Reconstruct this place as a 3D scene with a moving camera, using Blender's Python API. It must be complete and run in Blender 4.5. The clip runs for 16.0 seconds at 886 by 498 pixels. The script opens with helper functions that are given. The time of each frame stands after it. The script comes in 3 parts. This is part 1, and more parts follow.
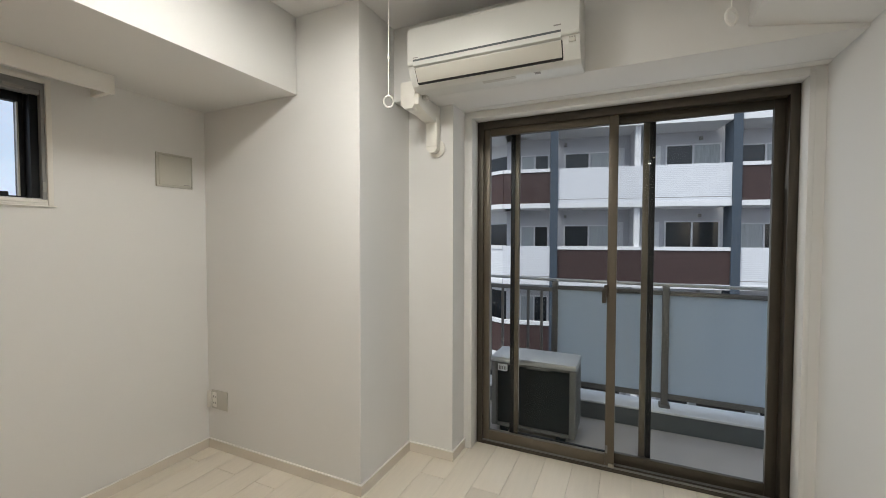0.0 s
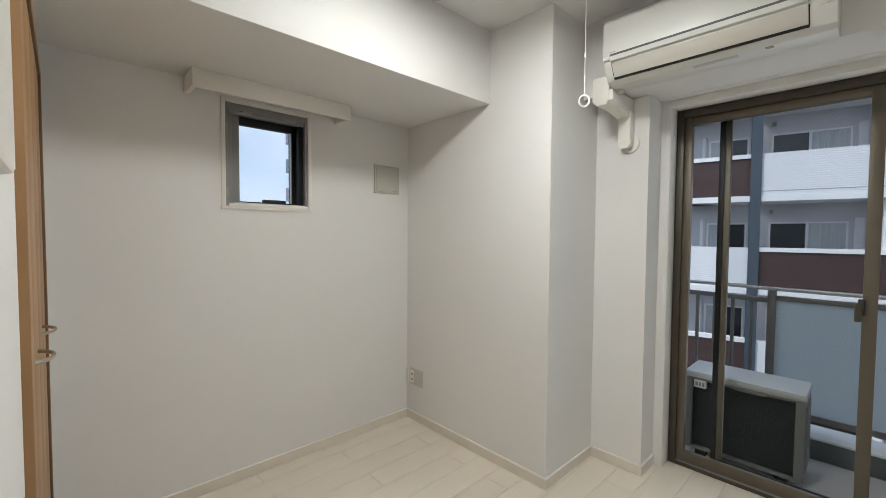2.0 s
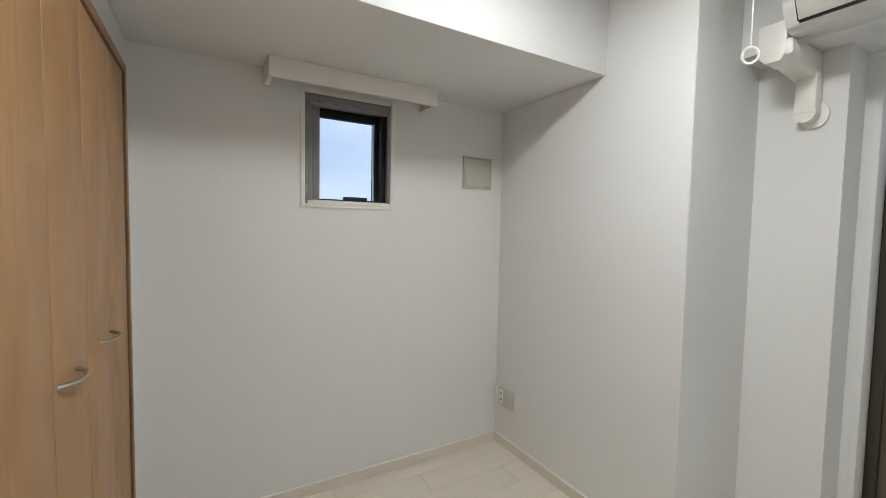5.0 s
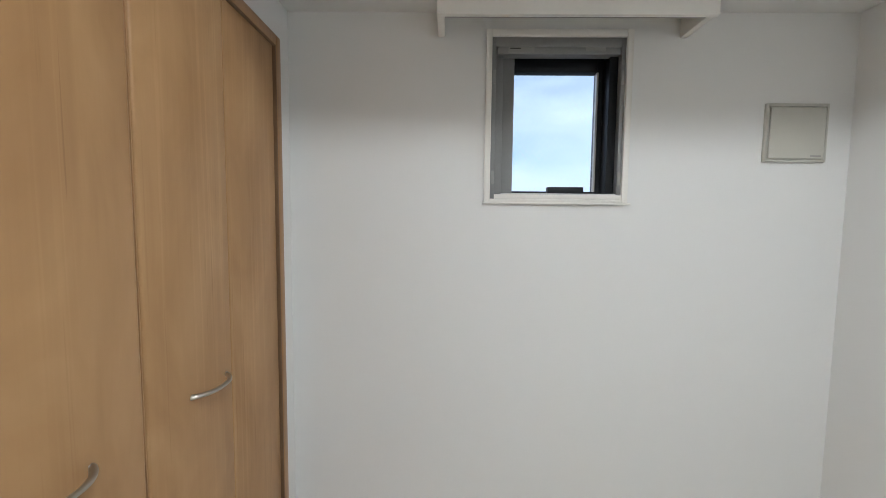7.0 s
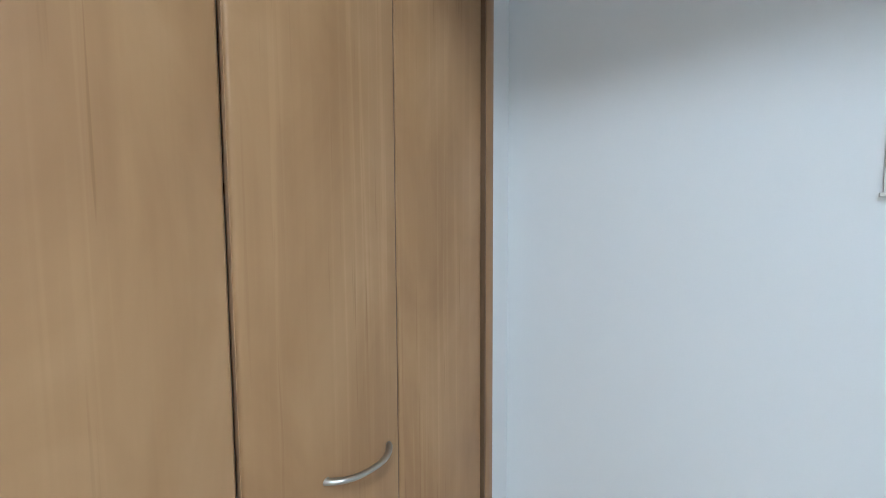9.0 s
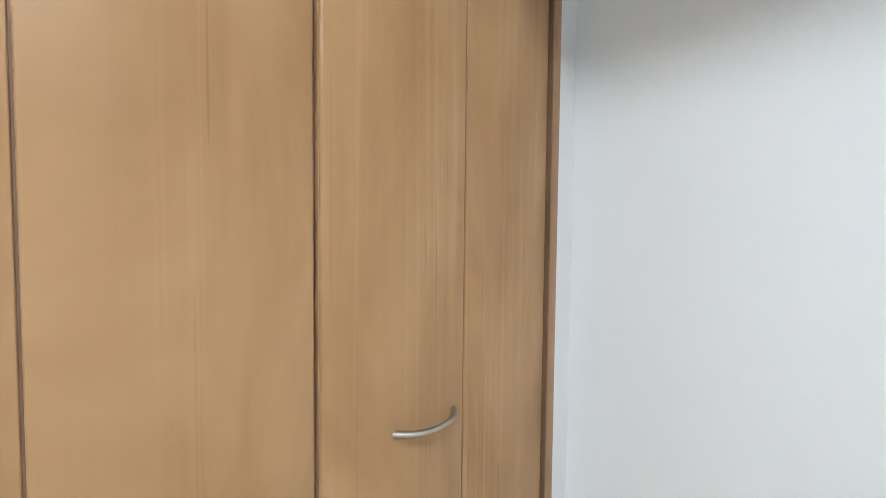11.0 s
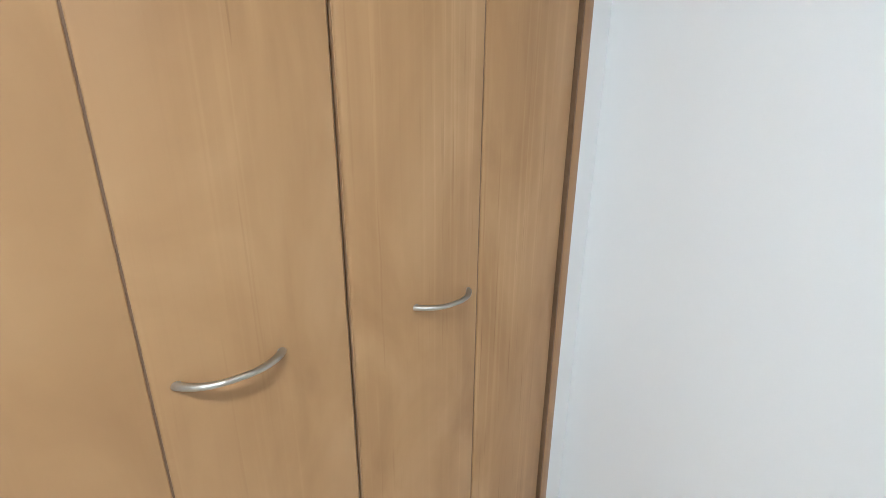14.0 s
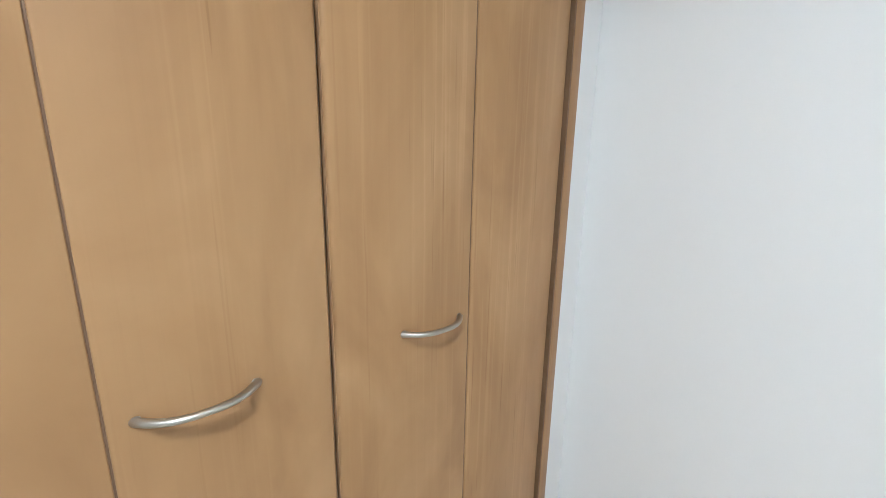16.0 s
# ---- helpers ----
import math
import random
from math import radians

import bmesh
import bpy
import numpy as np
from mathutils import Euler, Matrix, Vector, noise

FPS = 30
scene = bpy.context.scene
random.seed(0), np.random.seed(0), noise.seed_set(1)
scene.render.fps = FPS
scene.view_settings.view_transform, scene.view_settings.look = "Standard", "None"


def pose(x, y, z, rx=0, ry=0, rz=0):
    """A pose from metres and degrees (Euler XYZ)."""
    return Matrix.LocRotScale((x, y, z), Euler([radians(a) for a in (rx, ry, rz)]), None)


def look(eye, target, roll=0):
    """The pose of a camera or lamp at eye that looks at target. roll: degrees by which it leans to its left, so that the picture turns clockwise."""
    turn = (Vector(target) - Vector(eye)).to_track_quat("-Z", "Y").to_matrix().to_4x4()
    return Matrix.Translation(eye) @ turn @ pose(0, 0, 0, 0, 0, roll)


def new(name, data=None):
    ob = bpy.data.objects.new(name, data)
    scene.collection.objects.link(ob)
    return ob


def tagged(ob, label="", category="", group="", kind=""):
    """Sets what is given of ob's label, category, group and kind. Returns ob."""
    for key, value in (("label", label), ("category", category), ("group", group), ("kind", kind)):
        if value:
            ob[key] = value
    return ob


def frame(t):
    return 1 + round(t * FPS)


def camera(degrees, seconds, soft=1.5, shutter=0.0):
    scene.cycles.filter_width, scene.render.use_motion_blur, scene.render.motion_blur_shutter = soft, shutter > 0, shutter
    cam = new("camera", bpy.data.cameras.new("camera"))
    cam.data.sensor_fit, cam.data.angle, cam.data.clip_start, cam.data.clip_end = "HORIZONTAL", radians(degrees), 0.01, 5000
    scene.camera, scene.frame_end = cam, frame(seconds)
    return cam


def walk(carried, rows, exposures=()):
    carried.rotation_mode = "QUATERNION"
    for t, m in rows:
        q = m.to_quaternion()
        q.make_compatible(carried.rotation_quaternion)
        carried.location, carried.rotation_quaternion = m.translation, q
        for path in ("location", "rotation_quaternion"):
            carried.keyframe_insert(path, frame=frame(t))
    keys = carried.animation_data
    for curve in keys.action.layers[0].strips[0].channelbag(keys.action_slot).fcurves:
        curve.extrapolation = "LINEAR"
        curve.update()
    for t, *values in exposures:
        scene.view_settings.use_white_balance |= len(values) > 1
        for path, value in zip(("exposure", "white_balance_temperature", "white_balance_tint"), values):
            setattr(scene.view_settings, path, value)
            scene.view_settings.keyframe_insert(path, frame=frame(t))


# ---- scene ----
cam = camera(95.1, 16.0, soft=0.85)
PATH = [
    (0, (0.085, 0.237, 1.322), (-0.757, 2.05, 1.258), 0.1),
    (0.5, (0.055, 0.207, 1.318), (-1.008, 1.899, 1.255), 0.2),
    (1, (0.025, 0.168, 1.322), (-1.21, 1.74, 1.255), 0.2),
    (1.5, (0.008, 0.126, 1.332), (-1.354, 1.588, 1.255), 0.3),
    (2, (-0.012, 0.084, 1.331), (-1.466, 1.456, 1.253), 0.4),
    (2.5, (-0.017, 0.067, 1.337), (-1.537, 1.365, 1.255), 0.4),
    (3, (-0.019, 0.074, 1.328), (-1.576, 1.327, 1.25), 0.5),
    (5.5, (-0.397, 0.384, 1.367), (-2.209, 1.225, 1.265), 0.8),
    (6, (-0.564, 0.451, 1.352), (-2.464, 1.068, 1.265), 0.4),
    (6.5, (-0.74, 0.519, 1.373), (-2.714, 0.828, 1.273), 0.4),
    (7, (-0.916, 0.572, 1.398), (-2.909, 0.541, 1.247), 0.6),
    (7.5, (-1.096, 0.607, 1.414), (-3.050, 0.218, 1.238), 0.4),
    (8, (-1.235, 0.586, 1.404), (-3.082, -0.160, 1.231), 0.3),
    (8.5, (-1.346, 0.536, 1.415), (-3.041, -0.515, 1.266), -0.1),
    (9, (-1.381, 0.548, 1.415), (-2.940, -0.697, 1.277), -0.3),
    (9.5, (-1.403, 0.480, 1.364), (-2.961, -0.768, 1.239), -0.5),
    (10, (-1.359, 0.482, 1.338), (-2.884, -0.81, 1.266), -0.3),
    (12.5, (-1.342, 0.572, 1.327), (-2.606, -0.964, 1.122), -0.1),
    (13, (-1.338, 0.567, 1.331), (-2.599, -0.947, 0.991), 0.0),
    (13.5, (-1.336, 0.568, 1.338), (-2.588, -0.91, 0.839), 0.0),
    (14, (-1.339, 0.584, 1.326), (-2.568, -0.888, 0.761), 0.3),
    (14.5, (-1.348, 0.566, 1.328), (-2.597, -0.862, 0.695), 0.4),
    (15, (-1.356, 0.561, 1.323), (-2.606, -0.872, 0.705), 0.5),
    (15.5, (-1.355, 0.558, 1.311), (-2.627, -0.889, 0.777), 0.7),
    (16, (-1.357, 0.563, 1.311), (-2.645, -0.904, 0.876), 0.9),
]
# exposure and white balance on the way
EXPO = [(0.0, -0.13, 6550, 10), (1.5, -0.12, 6300, 9), (3.0, -0.12, 6250, 10), (5.5, -0.14, 6000, 10), (6.5, 0.12, 5800, 9), (7.0, 0.17, 5750, 9), (7.5, 0.17, 5750, 10), (8.0, 0.17, 5050, 6), (9.0, 0.45, 4950, 5), (9.5, 0.5, 5050, 6), (10.0, 0.74, 5400, 8), (12.5, 0.83, 5400, 8), (16.0, 0.83, 5400, 8)]
SKY, ROOM_GLOW, DAY_W = 0.15, 68.0, 4.5
walk(cam, [(t, look(eye, target, roll)) for t, eye, target, roll in PATH], EXPO)

# ---- world, sun, lamps ----
world = bpy.data.worlds.new("sky")
scene.world = world
world.use_nodes = True
wn, wl = world.node_tree.nodes, world.node_tree.links
wn.clear()
w_out = wn.new("ShaderNodeOutputWorld")
w_bg = wn.new("ShaderNodeBackground")
w_sky = wn.new("ShaderNodeTexSky")
w_sky.sky_type = "NISHITA"
w_sky.sun_disc = False
w_sky.sun_elevation = radians(38)
w_sky.sun_rotation = radians(150)
w_sky.altitude = 50
w_map = wn.new("ShaderNodeMapping")
w_map.inputs["Scale"].default_value = (1.2, 1.2, 3.6)
w_co = wn.new("ShaderNodeTexCoord")
w_noise = wn.new("ShaderNodeTexNoise")
w_noise.inputs["Scale"].default_value = 1.6
w_noise.inputs["Detail"].default_value = 5
w_ramp = wn.new("ShaderNodeValToRGB")
w_ramp.color_ramp.elements[0].position = 0.28
w_ramp.color_ramp.elements[1].position = 0.60
w_mix = wn.new("ShaderNodeMixRGB")
w_mix.inputs["Color2"].default_value = (6.3, 7.0, 8.5, 1)
wl.new(w_co.outputs["Generated"], w_map.inputs["Vector"])
wl.new(w_map.outputs["Vector"], w_noise.inputs["Vector"])
wl.new(w_noise.outputs["Fac"], w_ramp.inputs["Fac"])
wl.new(w_ramp.outputs["Color"], w_mix.inputs["Fac"])
wl.new(w_sky.outputs["Color"], w_mix.inputs["Color1"])
wl.new(w_mix.outputs["Color"], w_bg.inputs["Color"])
w_bg.inputs["Strength"].default_value = SKY
wl.new(w_bg.outputs["Background"], w_out.inputs["Surface"])

sun = new("sun", bpy.data.lights.new("sun", "SUN"))
sun.data.energy, sun.data.angle, sun.data.color = 3.0, radians(20), (1.0, 0.97, 0.92)
sun.matrix_world = look((0, 0, 20), (5, 9, 5))


def lamp(name, x, y, z, size, watts, colour):
    ob = new(name, bpy.data.lights.new(name, "AREA"))
    ob.data.shape, ob.data.size, ob.data.energy, ob.data.color = "DISK", size, watts, colour
    ob.matrix_world = pose(x, y, z)
    return ob


WARM = (1.0, 0.95, 0.87)
lamp("hall_light", 0.35, -1.4, 2.38, 0.12, 14, WARM)
win = new("window_daylight", bpy.data.lights.new("window_daylight", "AREA"))
win.data.shape, win.data.size, win.data.size_y = "RECTANGLE", 1.5, 1.9
win.data.energy, win.data.color = DAY_W, (0.92, 0.96, 1.0)
win.matrix_world = look((0, 2.80, 1.05), (0, 1.0, 0.75))


# ---- materials ----
def material(name, base, rough=0.5, metal=0.0, vary=0.06, scale=3.0, fine=120.0, bump=0.05, stretch=(1, 1, 1), spec=0.5, islands=False):
    m = bpy.data.materials.new(name)
    m.use_nodes = True
    n, l = m.node_tree.nodes, m.node_tree.links
    b = n["Principled BSDF"]
    b.inputs["Roughness"].default_value = rough
    b.inputs["Metallic"].default_value = metal
    b.inputs["Specular IOR Level"].default_value = spec
    co = n.new("ShaderNodeTexCoord")
    mp = n.new("ShaderNodeMapping")
    mp.inputs["Scale"].default_value = stretch
    big = n.new("ShaderNodeTexNoise")
    big.inputs["Scale"].default_value = scale
    big.inputs["Detail"].default_value = 4
    small = n.new("ShaderNodeTexNoise")
    small.inputs["Scale"].default_value = fine
    small.inputs["Detail"].default_value = 3
    l.new(co.outputs["Object"], mp.inputs["Vector"])
    l.new(mp.outputs["Vector"], big.inputs["Vector"])
    l.new(mp.outputs["Vector"], small.inputs["Vector"])
    add = n.new("ShaderNodeMath")
    add.operation = "MULTIPLY_ADD"
    add.inputs[1].default_value = 0.65
    half = n.new("ShaderNodeMath")
    half.operation = "MULTIPLY"
    half.inputs[1].default_value = 0.35
    l.new(small.outputs["Fac"], half.inputs[0])
    l.new(big.outputs["Fac"], add.inputs[0])
    l.new(half.outputs[0], add.inputs[2])
    ramp = n.new("ShaderNodeValToRGB")
    lo = [max(0, c * (1 - vary)) for c in base]
    hi = [min(1, c * (1 + vary)) for c in base]
    ramp.color_ramp.elements[0].color = (*lo, 1)
    ramp.color_ramp.elements[1].color = (*hi, 1)
    ramp.color_ramp.elements[0].position = 0.3
    ramp.color_ramp.elements[1].position = 0.7
    l.new(add.outputs[0], ramp.inputs["Fac"])
    colour = ramp.outputs["Color"]
    if islands:
        info = n.new("ShaderNodeObjectInfo")
        hsv = n.new("ShaderNodeHueSaturation")
        ra = n.new("ShaderNodeMapRange")
        ra.inputs["To Min"].default_value = 0.985
        ra.inputs["To Max"].default_value = 1.015
        l.new(info.outputs["Random"], ra.inputs["Value"])
        l.new(ra.outputs["Result"], hsv.inputs["Value"])
        l.new(colour, hsv.inputs["Color"])
        colour = hsv.outputs["Color"]
    l.new(colour, b.inputs["Base Color"])
    if bump:
        bp = n.new("ShaderNodeBump")
        bp.inputs["Strength"].default_value = bump
        bp.inputs["Distance"].default_value = 0.002
        l.new(small.outputs["Fac"], bp.inputs["Height"])
        l.new(bp.outputs["Normal"], b.inputs["Normal"])
    return m


def wood_material(name, dark, mid, light, rough=0.42):
    m = bpy.data.materials.new(name)
    m.use_nodes = True
    n, l = m.node_tree.nodes, m.node_tree.links
    b = n["Principled BSDF"]
    b.inputs["Roughness"].default_value = rough
    b.inputs["Specular IOR Level"].default_value = 0.35
    co = n.new("ShaderNodeTexCoord")
    info = n.new("ShaderNodeObjectInfo")
    off = n.new("ShaderNodeVectorMath")
    off.operation = "MULTIPLY_ADD"
    off.inputs[1].default_value = (7.0, 3.0, 5.0)
    l.new(info.outputs["Random"], off.inputs[0])
    l.new(co.outputs["Object"], off.inputs[2])

    def streaks(sx, sz, detail, distort):
        mp = n.new("ShaderNodeMapping")
        mp.inputs["Scale"].default_value = (sx, sx, sz)
        t = n.new("ShaderNodeTexNoise")
        t.inputs["Scale"].default_value = 1.0
        t.inputs["Detail"].default_value = detail
        t.inputs["Distortion"].default_value = distort
        l.new(off.outputs[0], mp.inputs["Vector"])
        l.new(mp.outputs["Vector"], t.inputs["Vector"])
        return t.outputs["Fac"]

    def stepped(fac, lo, hi):
        t = n.new("ShaderNodeMapRange")
        t.inputs["From Min"].default_value = lo
        t.inputs["From Max"].default_value = hi
        l.new(fac, t.inputs["Value"])
        return t.outputs["Result"]

    def times(p, q):
        t = n.new("ShaderNodeMath")
        t.operation = "MULTIPLY"
        l.new(p, t.inputs[0])
        if isinstance(q, float):
            t.inputs[1].default_value = q
        else:
            l.new(q, t.inputs[1])
        return t.outputs[0]

    def tinted(colour, fac, tint):
        t = n.new("ShaderNodeMixRGB")
        t.blend_type = "MULTIPLY"
        t.inputs["Color2"].default_value = (*tint, 1)
        l.new(fac, t.inputs["Fac"])
        l.new(colour, t.inputs["Color1"])
        return t.outputs["Color"]

    # soft blotches, then paler flame streaks and dark hairs gathered in bands of the veneer
    wide, band, grain, hairs = streaks(7, 2.8, 4, 0.8), streaks(8, 0.5, 2, 0.3), streaks(75, 1.1, 3, 0.6), streaks(150, 3.2, 2, 0.2)
    ramp = n.new("ShaderNodeValToRGB")
    e = ramp.color_ramp.elements
    e[0].position, e[0].color = 0.28, (*dark, 1)
    e[1].position, e[1].color = 0.74, (*light, 1)
    e.new(0.5).color = (*mid, 1)
    l.new(wide, ramp.inputs["Fac"])
    where = stepped(band, 0.42, 0.62)
    colour = tinted(ramp.outputs["Color"], times(times(stepped(grain, 0.52, 0.68), where), 0.8), (1.16, 1.20, 1.26))
    colour = tinted(colour, times(times(stepped(hairs, 0.36, 0.28), where), 0.75), (0.74, 0.70, 0.66))
    colour = tinted(colour, times(stepped(grain, 0.46, 0.30), 0.22), (0.88, 0.86, 0.84))
    l.new(colour, b.inputs["Base Color"])
    bp = n.new("ShaderNodeBump")
    bp.inputs["Strength"].default_value = 0.06
    bp.inputs["Distance"].default_value = 0.001
    l.new(grain, bp.inputs["Height"])
    l.new(bp.outputs["Normal"], b.inputs["Normal"])
    return m


def pane_material(name, tint, gloss_rough=0.0, ior=1.22):
    m = bpy.data.materials.new(name)
    m.use_nodes = True
    n, l = m.node_tree.nodes, m.node_tree.links
    n.remove(n["Principled BSDF"])
    out = n["Material Output"]
    tr = n.new("ShaderNodeBsdfTransparent")
    tr.inputs["Color"].default_value = (*tint, 1)
    gl = n.new("ShaderNodeBsdfGlossy")
    gl.inputs["Roughness"].default_value = gloss_rough
    fr = n.new("ShaderNodeFresnel")
    fr.inputs["IOR"].default_value = ior
    mx = n.new("ShaderNodeMixShader")
    l.new(fr.outputs[0], mx.inputs[0])
    l.new(tr.outputs[0], mx.inputs[1])
    l.new(gl.outputs[0], mx.inputs[2])
    l.new(mx.outputs[0], out.inputs["Surface"])
    return m


def glow_material(name, colour, strength):
    m = bpy.data.materials.new(name)
    m.use_nodes = True
    b = m.node_tree.nodes["Principled BSDF"]
    b.inputs["Emission Color"].default_value = (*colour, 1)
    b.inputs["Emission Strength"].default_value = strength
    return m


M_WALL = material("white_wallpaper", (0.745, 0.738, 0.718), 0.75, vary=0.012, scale=1.5, fine=420, bump=0.07, spec=0.25)
M_CEIL = material("white_ceiling_paper", (0.745, 0.74, 0.73), 0.8, vary=0.012, scale=1.5, fine=420, bump=0.07, spec=0.2)
# whiter than the trim, so that edges look lit
M_LITEDGE = material("lit_edge_white", (0.84, 0.82, 0.78), 0.35, vary=0.02, bump=0.02)
M_SKIRTING = material("cream_skirting_vinyl", (0.70, 0.64, 0.555), 0.4, vary=0.03, scale=5, fine=200, bump=0.03)
M_SKIRT = material("white_painted_trim", (0.78, 0.755, 0.70), 0.4, vary=0.03, scale=5, fine=200, bump=0.03)
M_PLANK = material("pale_washed_oak", (0.75, 0.682, 0.575), 0.36, vary=0.04, scale=5, fine=60, bump=0.05, stretch=(9, 0.7, 1), islands=True)
M_GROOVE = material("plank_joint", (0.58, 0.51, 0.42), 0.7)
M_WOOD = wood_material("beech_veneer", (0.315, 0.172, 0.071), (0.378, 0.217, 0.094), (0.435, 0.264, 0.123))
M_EDGE = wood_material("beech_edge_band", (0.39, 0.225, 0.105), (0.45, 0.27, 0.135), (0.51, 0.32, 0.17), 0.35)
M_CASING = wood_material("beech_casing", (0.30, 0.162, 0.072), (0.345, 0.195, 0.090), (0.40, 0.235, 0.113))
M_SEAMSHADE = material("seam_shade_brown", (0.17, 0.098, 0.052), 0.7, bump=0)
M_GAPSHADE = material("gap_shade_brown", (0.17, 0.095, 0.046), 0.6, vary=0.1, scale=6, fine=150, bump=0.02)
M_NICKEL = material("satin_nickel", (0.46, 0.43, 0.37), 0.40, 1.0, vary=0.05, scale=20, fine=300, bump=0.03)
M_STEEL = material("brushed_steel_tube", (0.45, 0.42, 0.37), 0.17, 1.0, vary=0.05, scale=5, fine=300, bump=0.04, stretch=(0.1, 8, 8))
# one bronze in two tones: lighter for the lit inner sash, darker for shade
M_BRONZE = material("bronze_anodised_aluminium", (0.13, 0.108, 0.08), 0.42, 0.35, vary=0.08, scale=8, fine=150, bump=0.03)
M_BRONZESHADED = material("shaded_bronze_aluminium", (0.062, 0.052, 0.039), 0.42, 0.35, vary=0.08, scale=8, fine=150, bump=0.03)
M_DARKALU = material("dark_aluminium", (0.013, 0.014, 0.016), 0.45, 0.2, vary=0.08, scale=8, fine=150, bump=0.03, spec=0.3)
M_GREYALU = material("grey_bronze_reveal", (0.25, 0.247, 0.242), 0.45, 0.3, vary=0.08, scale=8, fine=150, bump=0.03)
M_GLASS = pane_material("clear_pane", (0.965, 0.985, 0.985))
M_MESH = pane_material("insect_mesh", (0.92, 0.92, 0.92), 0.0, 1.01)
M_WIREGLASS = pane_material("wired_pane", (0.93, 0.96, 0.98))
M_WIRE = material("glass_wire", (0.72, 0.76, 0.82), 0.5, 0.0, bump=0)
M_PLASTIC = material("white_plastic", (0.80, 0.78, 0.72), 0.38, vary=0.02, scale=6, fine=220, bump=0.02)
M_ACBODY = material("air_conditioner_plastic", (0.70, 0.70, 0.665), 0.3, vary=0.02, scale=4, fine=220, bump=0.015)
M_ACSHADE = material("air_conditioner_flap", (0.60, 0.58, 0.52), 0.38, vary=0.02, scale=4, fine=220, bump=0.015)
M_GREY = material("grey_plastic", (0.30, 0.29, 0.27), 0.5, bump=0.02)
M_BLACK = material("black_gap", (0.015, 0.015, 0.015), 0.6, bump=0)
M_BEIGE = material("beige_plastic", (0.53, 0.515, 0.455), 0.42, vary=0.03, scale=8, fine=220, bump=0.02)
M_OUTLET = material("pale_grey_outlet_plastic", (0.55, 0.53, 0.48), 0.42, vary=0.03, scale=8, fine=220, bump=0.02)
M_CORD = material("white_cord", (0.80, 0.79, 0.75), 0.6, bump=0.05)
M_PAPER = material("white_card", (0.82, 0.80, 0.74), 0.7, vary=0.02, bump=0.02)
M_INK = material("dark_teal_print", (0.02, 0.09, 0.12), 0.7, bump=0)
M_CONCRETE = material("balcony_vinyl_floor", (0.50, 0.455, 0.41), 0.75, vary=0.12, scale=4, fine=90, bump=0.15)
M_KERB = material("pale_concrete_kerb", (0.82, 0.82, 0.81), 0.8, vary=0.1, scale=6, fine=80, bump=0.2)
M_KERBDARK = material("dark_grey_kerb_face", (0.11, 0.125, 0.13), 0.7, vary=0.12, scale=6, fine=80, bump=0.1)
M_RAIL = material("grey_bronze_rail", (0.19, 0.18, 0.165), 0.4, 0.4, vary=0.06, scale=8, fine=150, bump=0.02)
# lighter than the railing: the highlight along the top is put into the colour
M_HANDRAIL = material("highlit_satin_handrail", (0.46, 0.46, 0.45), 0.35, 0.5, vary=0.05, scale=8, fine=150, bump=0.02)
M_FROST = material("frosted_glass_panel", (0.60, 0.66, 0.70), 0.28, vary=0.03, scale=2, fine=250, bump=0.01)
fb = M_FROST.node_tree
f_tr = fb.nodes.new("ShaderNodeBsdfTranslucent")
f_tr.inputs["Color"].default_value = (0.82, 0.88, 0.92, 1)
f_mx = fb.nodes.new("ShaderNodeMixShader")
f_mx.inputs[0].default_value = 0.55
fb.links.new(fb.nodes["Principled BSDF"].outputs[0], f_mx.inputs[1])
fb.links.new(f_tr.outputs[0], f_mx.inputs[2])
fb.links.new(f_mx.outputs[0], fb.nodes["Material Output"].inputs["Surface"])
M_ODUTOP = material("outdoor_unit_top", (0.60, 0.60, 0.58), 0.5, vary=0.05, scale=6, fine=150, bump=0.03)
# side paint darkened to hold the balcony shade on the unit
M_ODUSHADED = material("shaded_unit_paint", (0.21, 0.205, 0.19), 0.5, vary=0.05, scale=6, fine=150, bump=0.03)
# near-black teal: the shade among the intake fins is in the colour
M_ODUDARK = material("shaded_unit_fins", (0.018, 0.024, 0.027), 0.8, 0.0, vary=0.1, scale=10, fine=200, bump=0.04, spec=0.1)
M_TILE = material("white_facade_tile", (0.80, 0.81, 0.83), 0.5, vary=0.05, scale=2, fine=30, bump=0.05)
tn, tl = M_TILE.node_tree.nodes, M_TILE.node_tree.links
t_co, t_map, t_brick = tn.new("ShaderNodeTexCoord"), tn.new("ShaderNodeMapping"), tn.new("ShaderNodeTexBrick")
t_map.inputs["Rotation"].default_value = (radians(90), 0, 0)
for key, value in (("Scale", 1.0), ("Brick Width", 0.19), ("Row Height", 0.062), ("Mortar Size", 0.006)):
    t_brick.inputs[key].default_value = value
for key, value in (("Color1", (0.80, 0.81, 0.84, 1)), ("Color2", (0.75, 0.76, 0.79, 1)), ("Mortar", (0.62, 0.63, 0.67, 1))):
    t_brick.inputs[key].default_value = value
tl.new(t_co.outputs["Object"], t_map.inputs["Vector"])
tl.new(t_map.outputs["Vector"], t_brick.inputs["Vector"])
tl.new(t_brick.outputs["Color"], tn["Principled BSDF"].inputs["Base Color"])
M_BROWN = material("dark_brown_siding", (0.060, 0.033, 0.030), 0.6, vary=0.12, scale=3, fine=30, bump=0.05)
M_TRIMW = material("white_facade_trim", (0.80, 0.80, 0.81), 0.6, vary=0.04, scale=3, fine=40, bump=0.05)
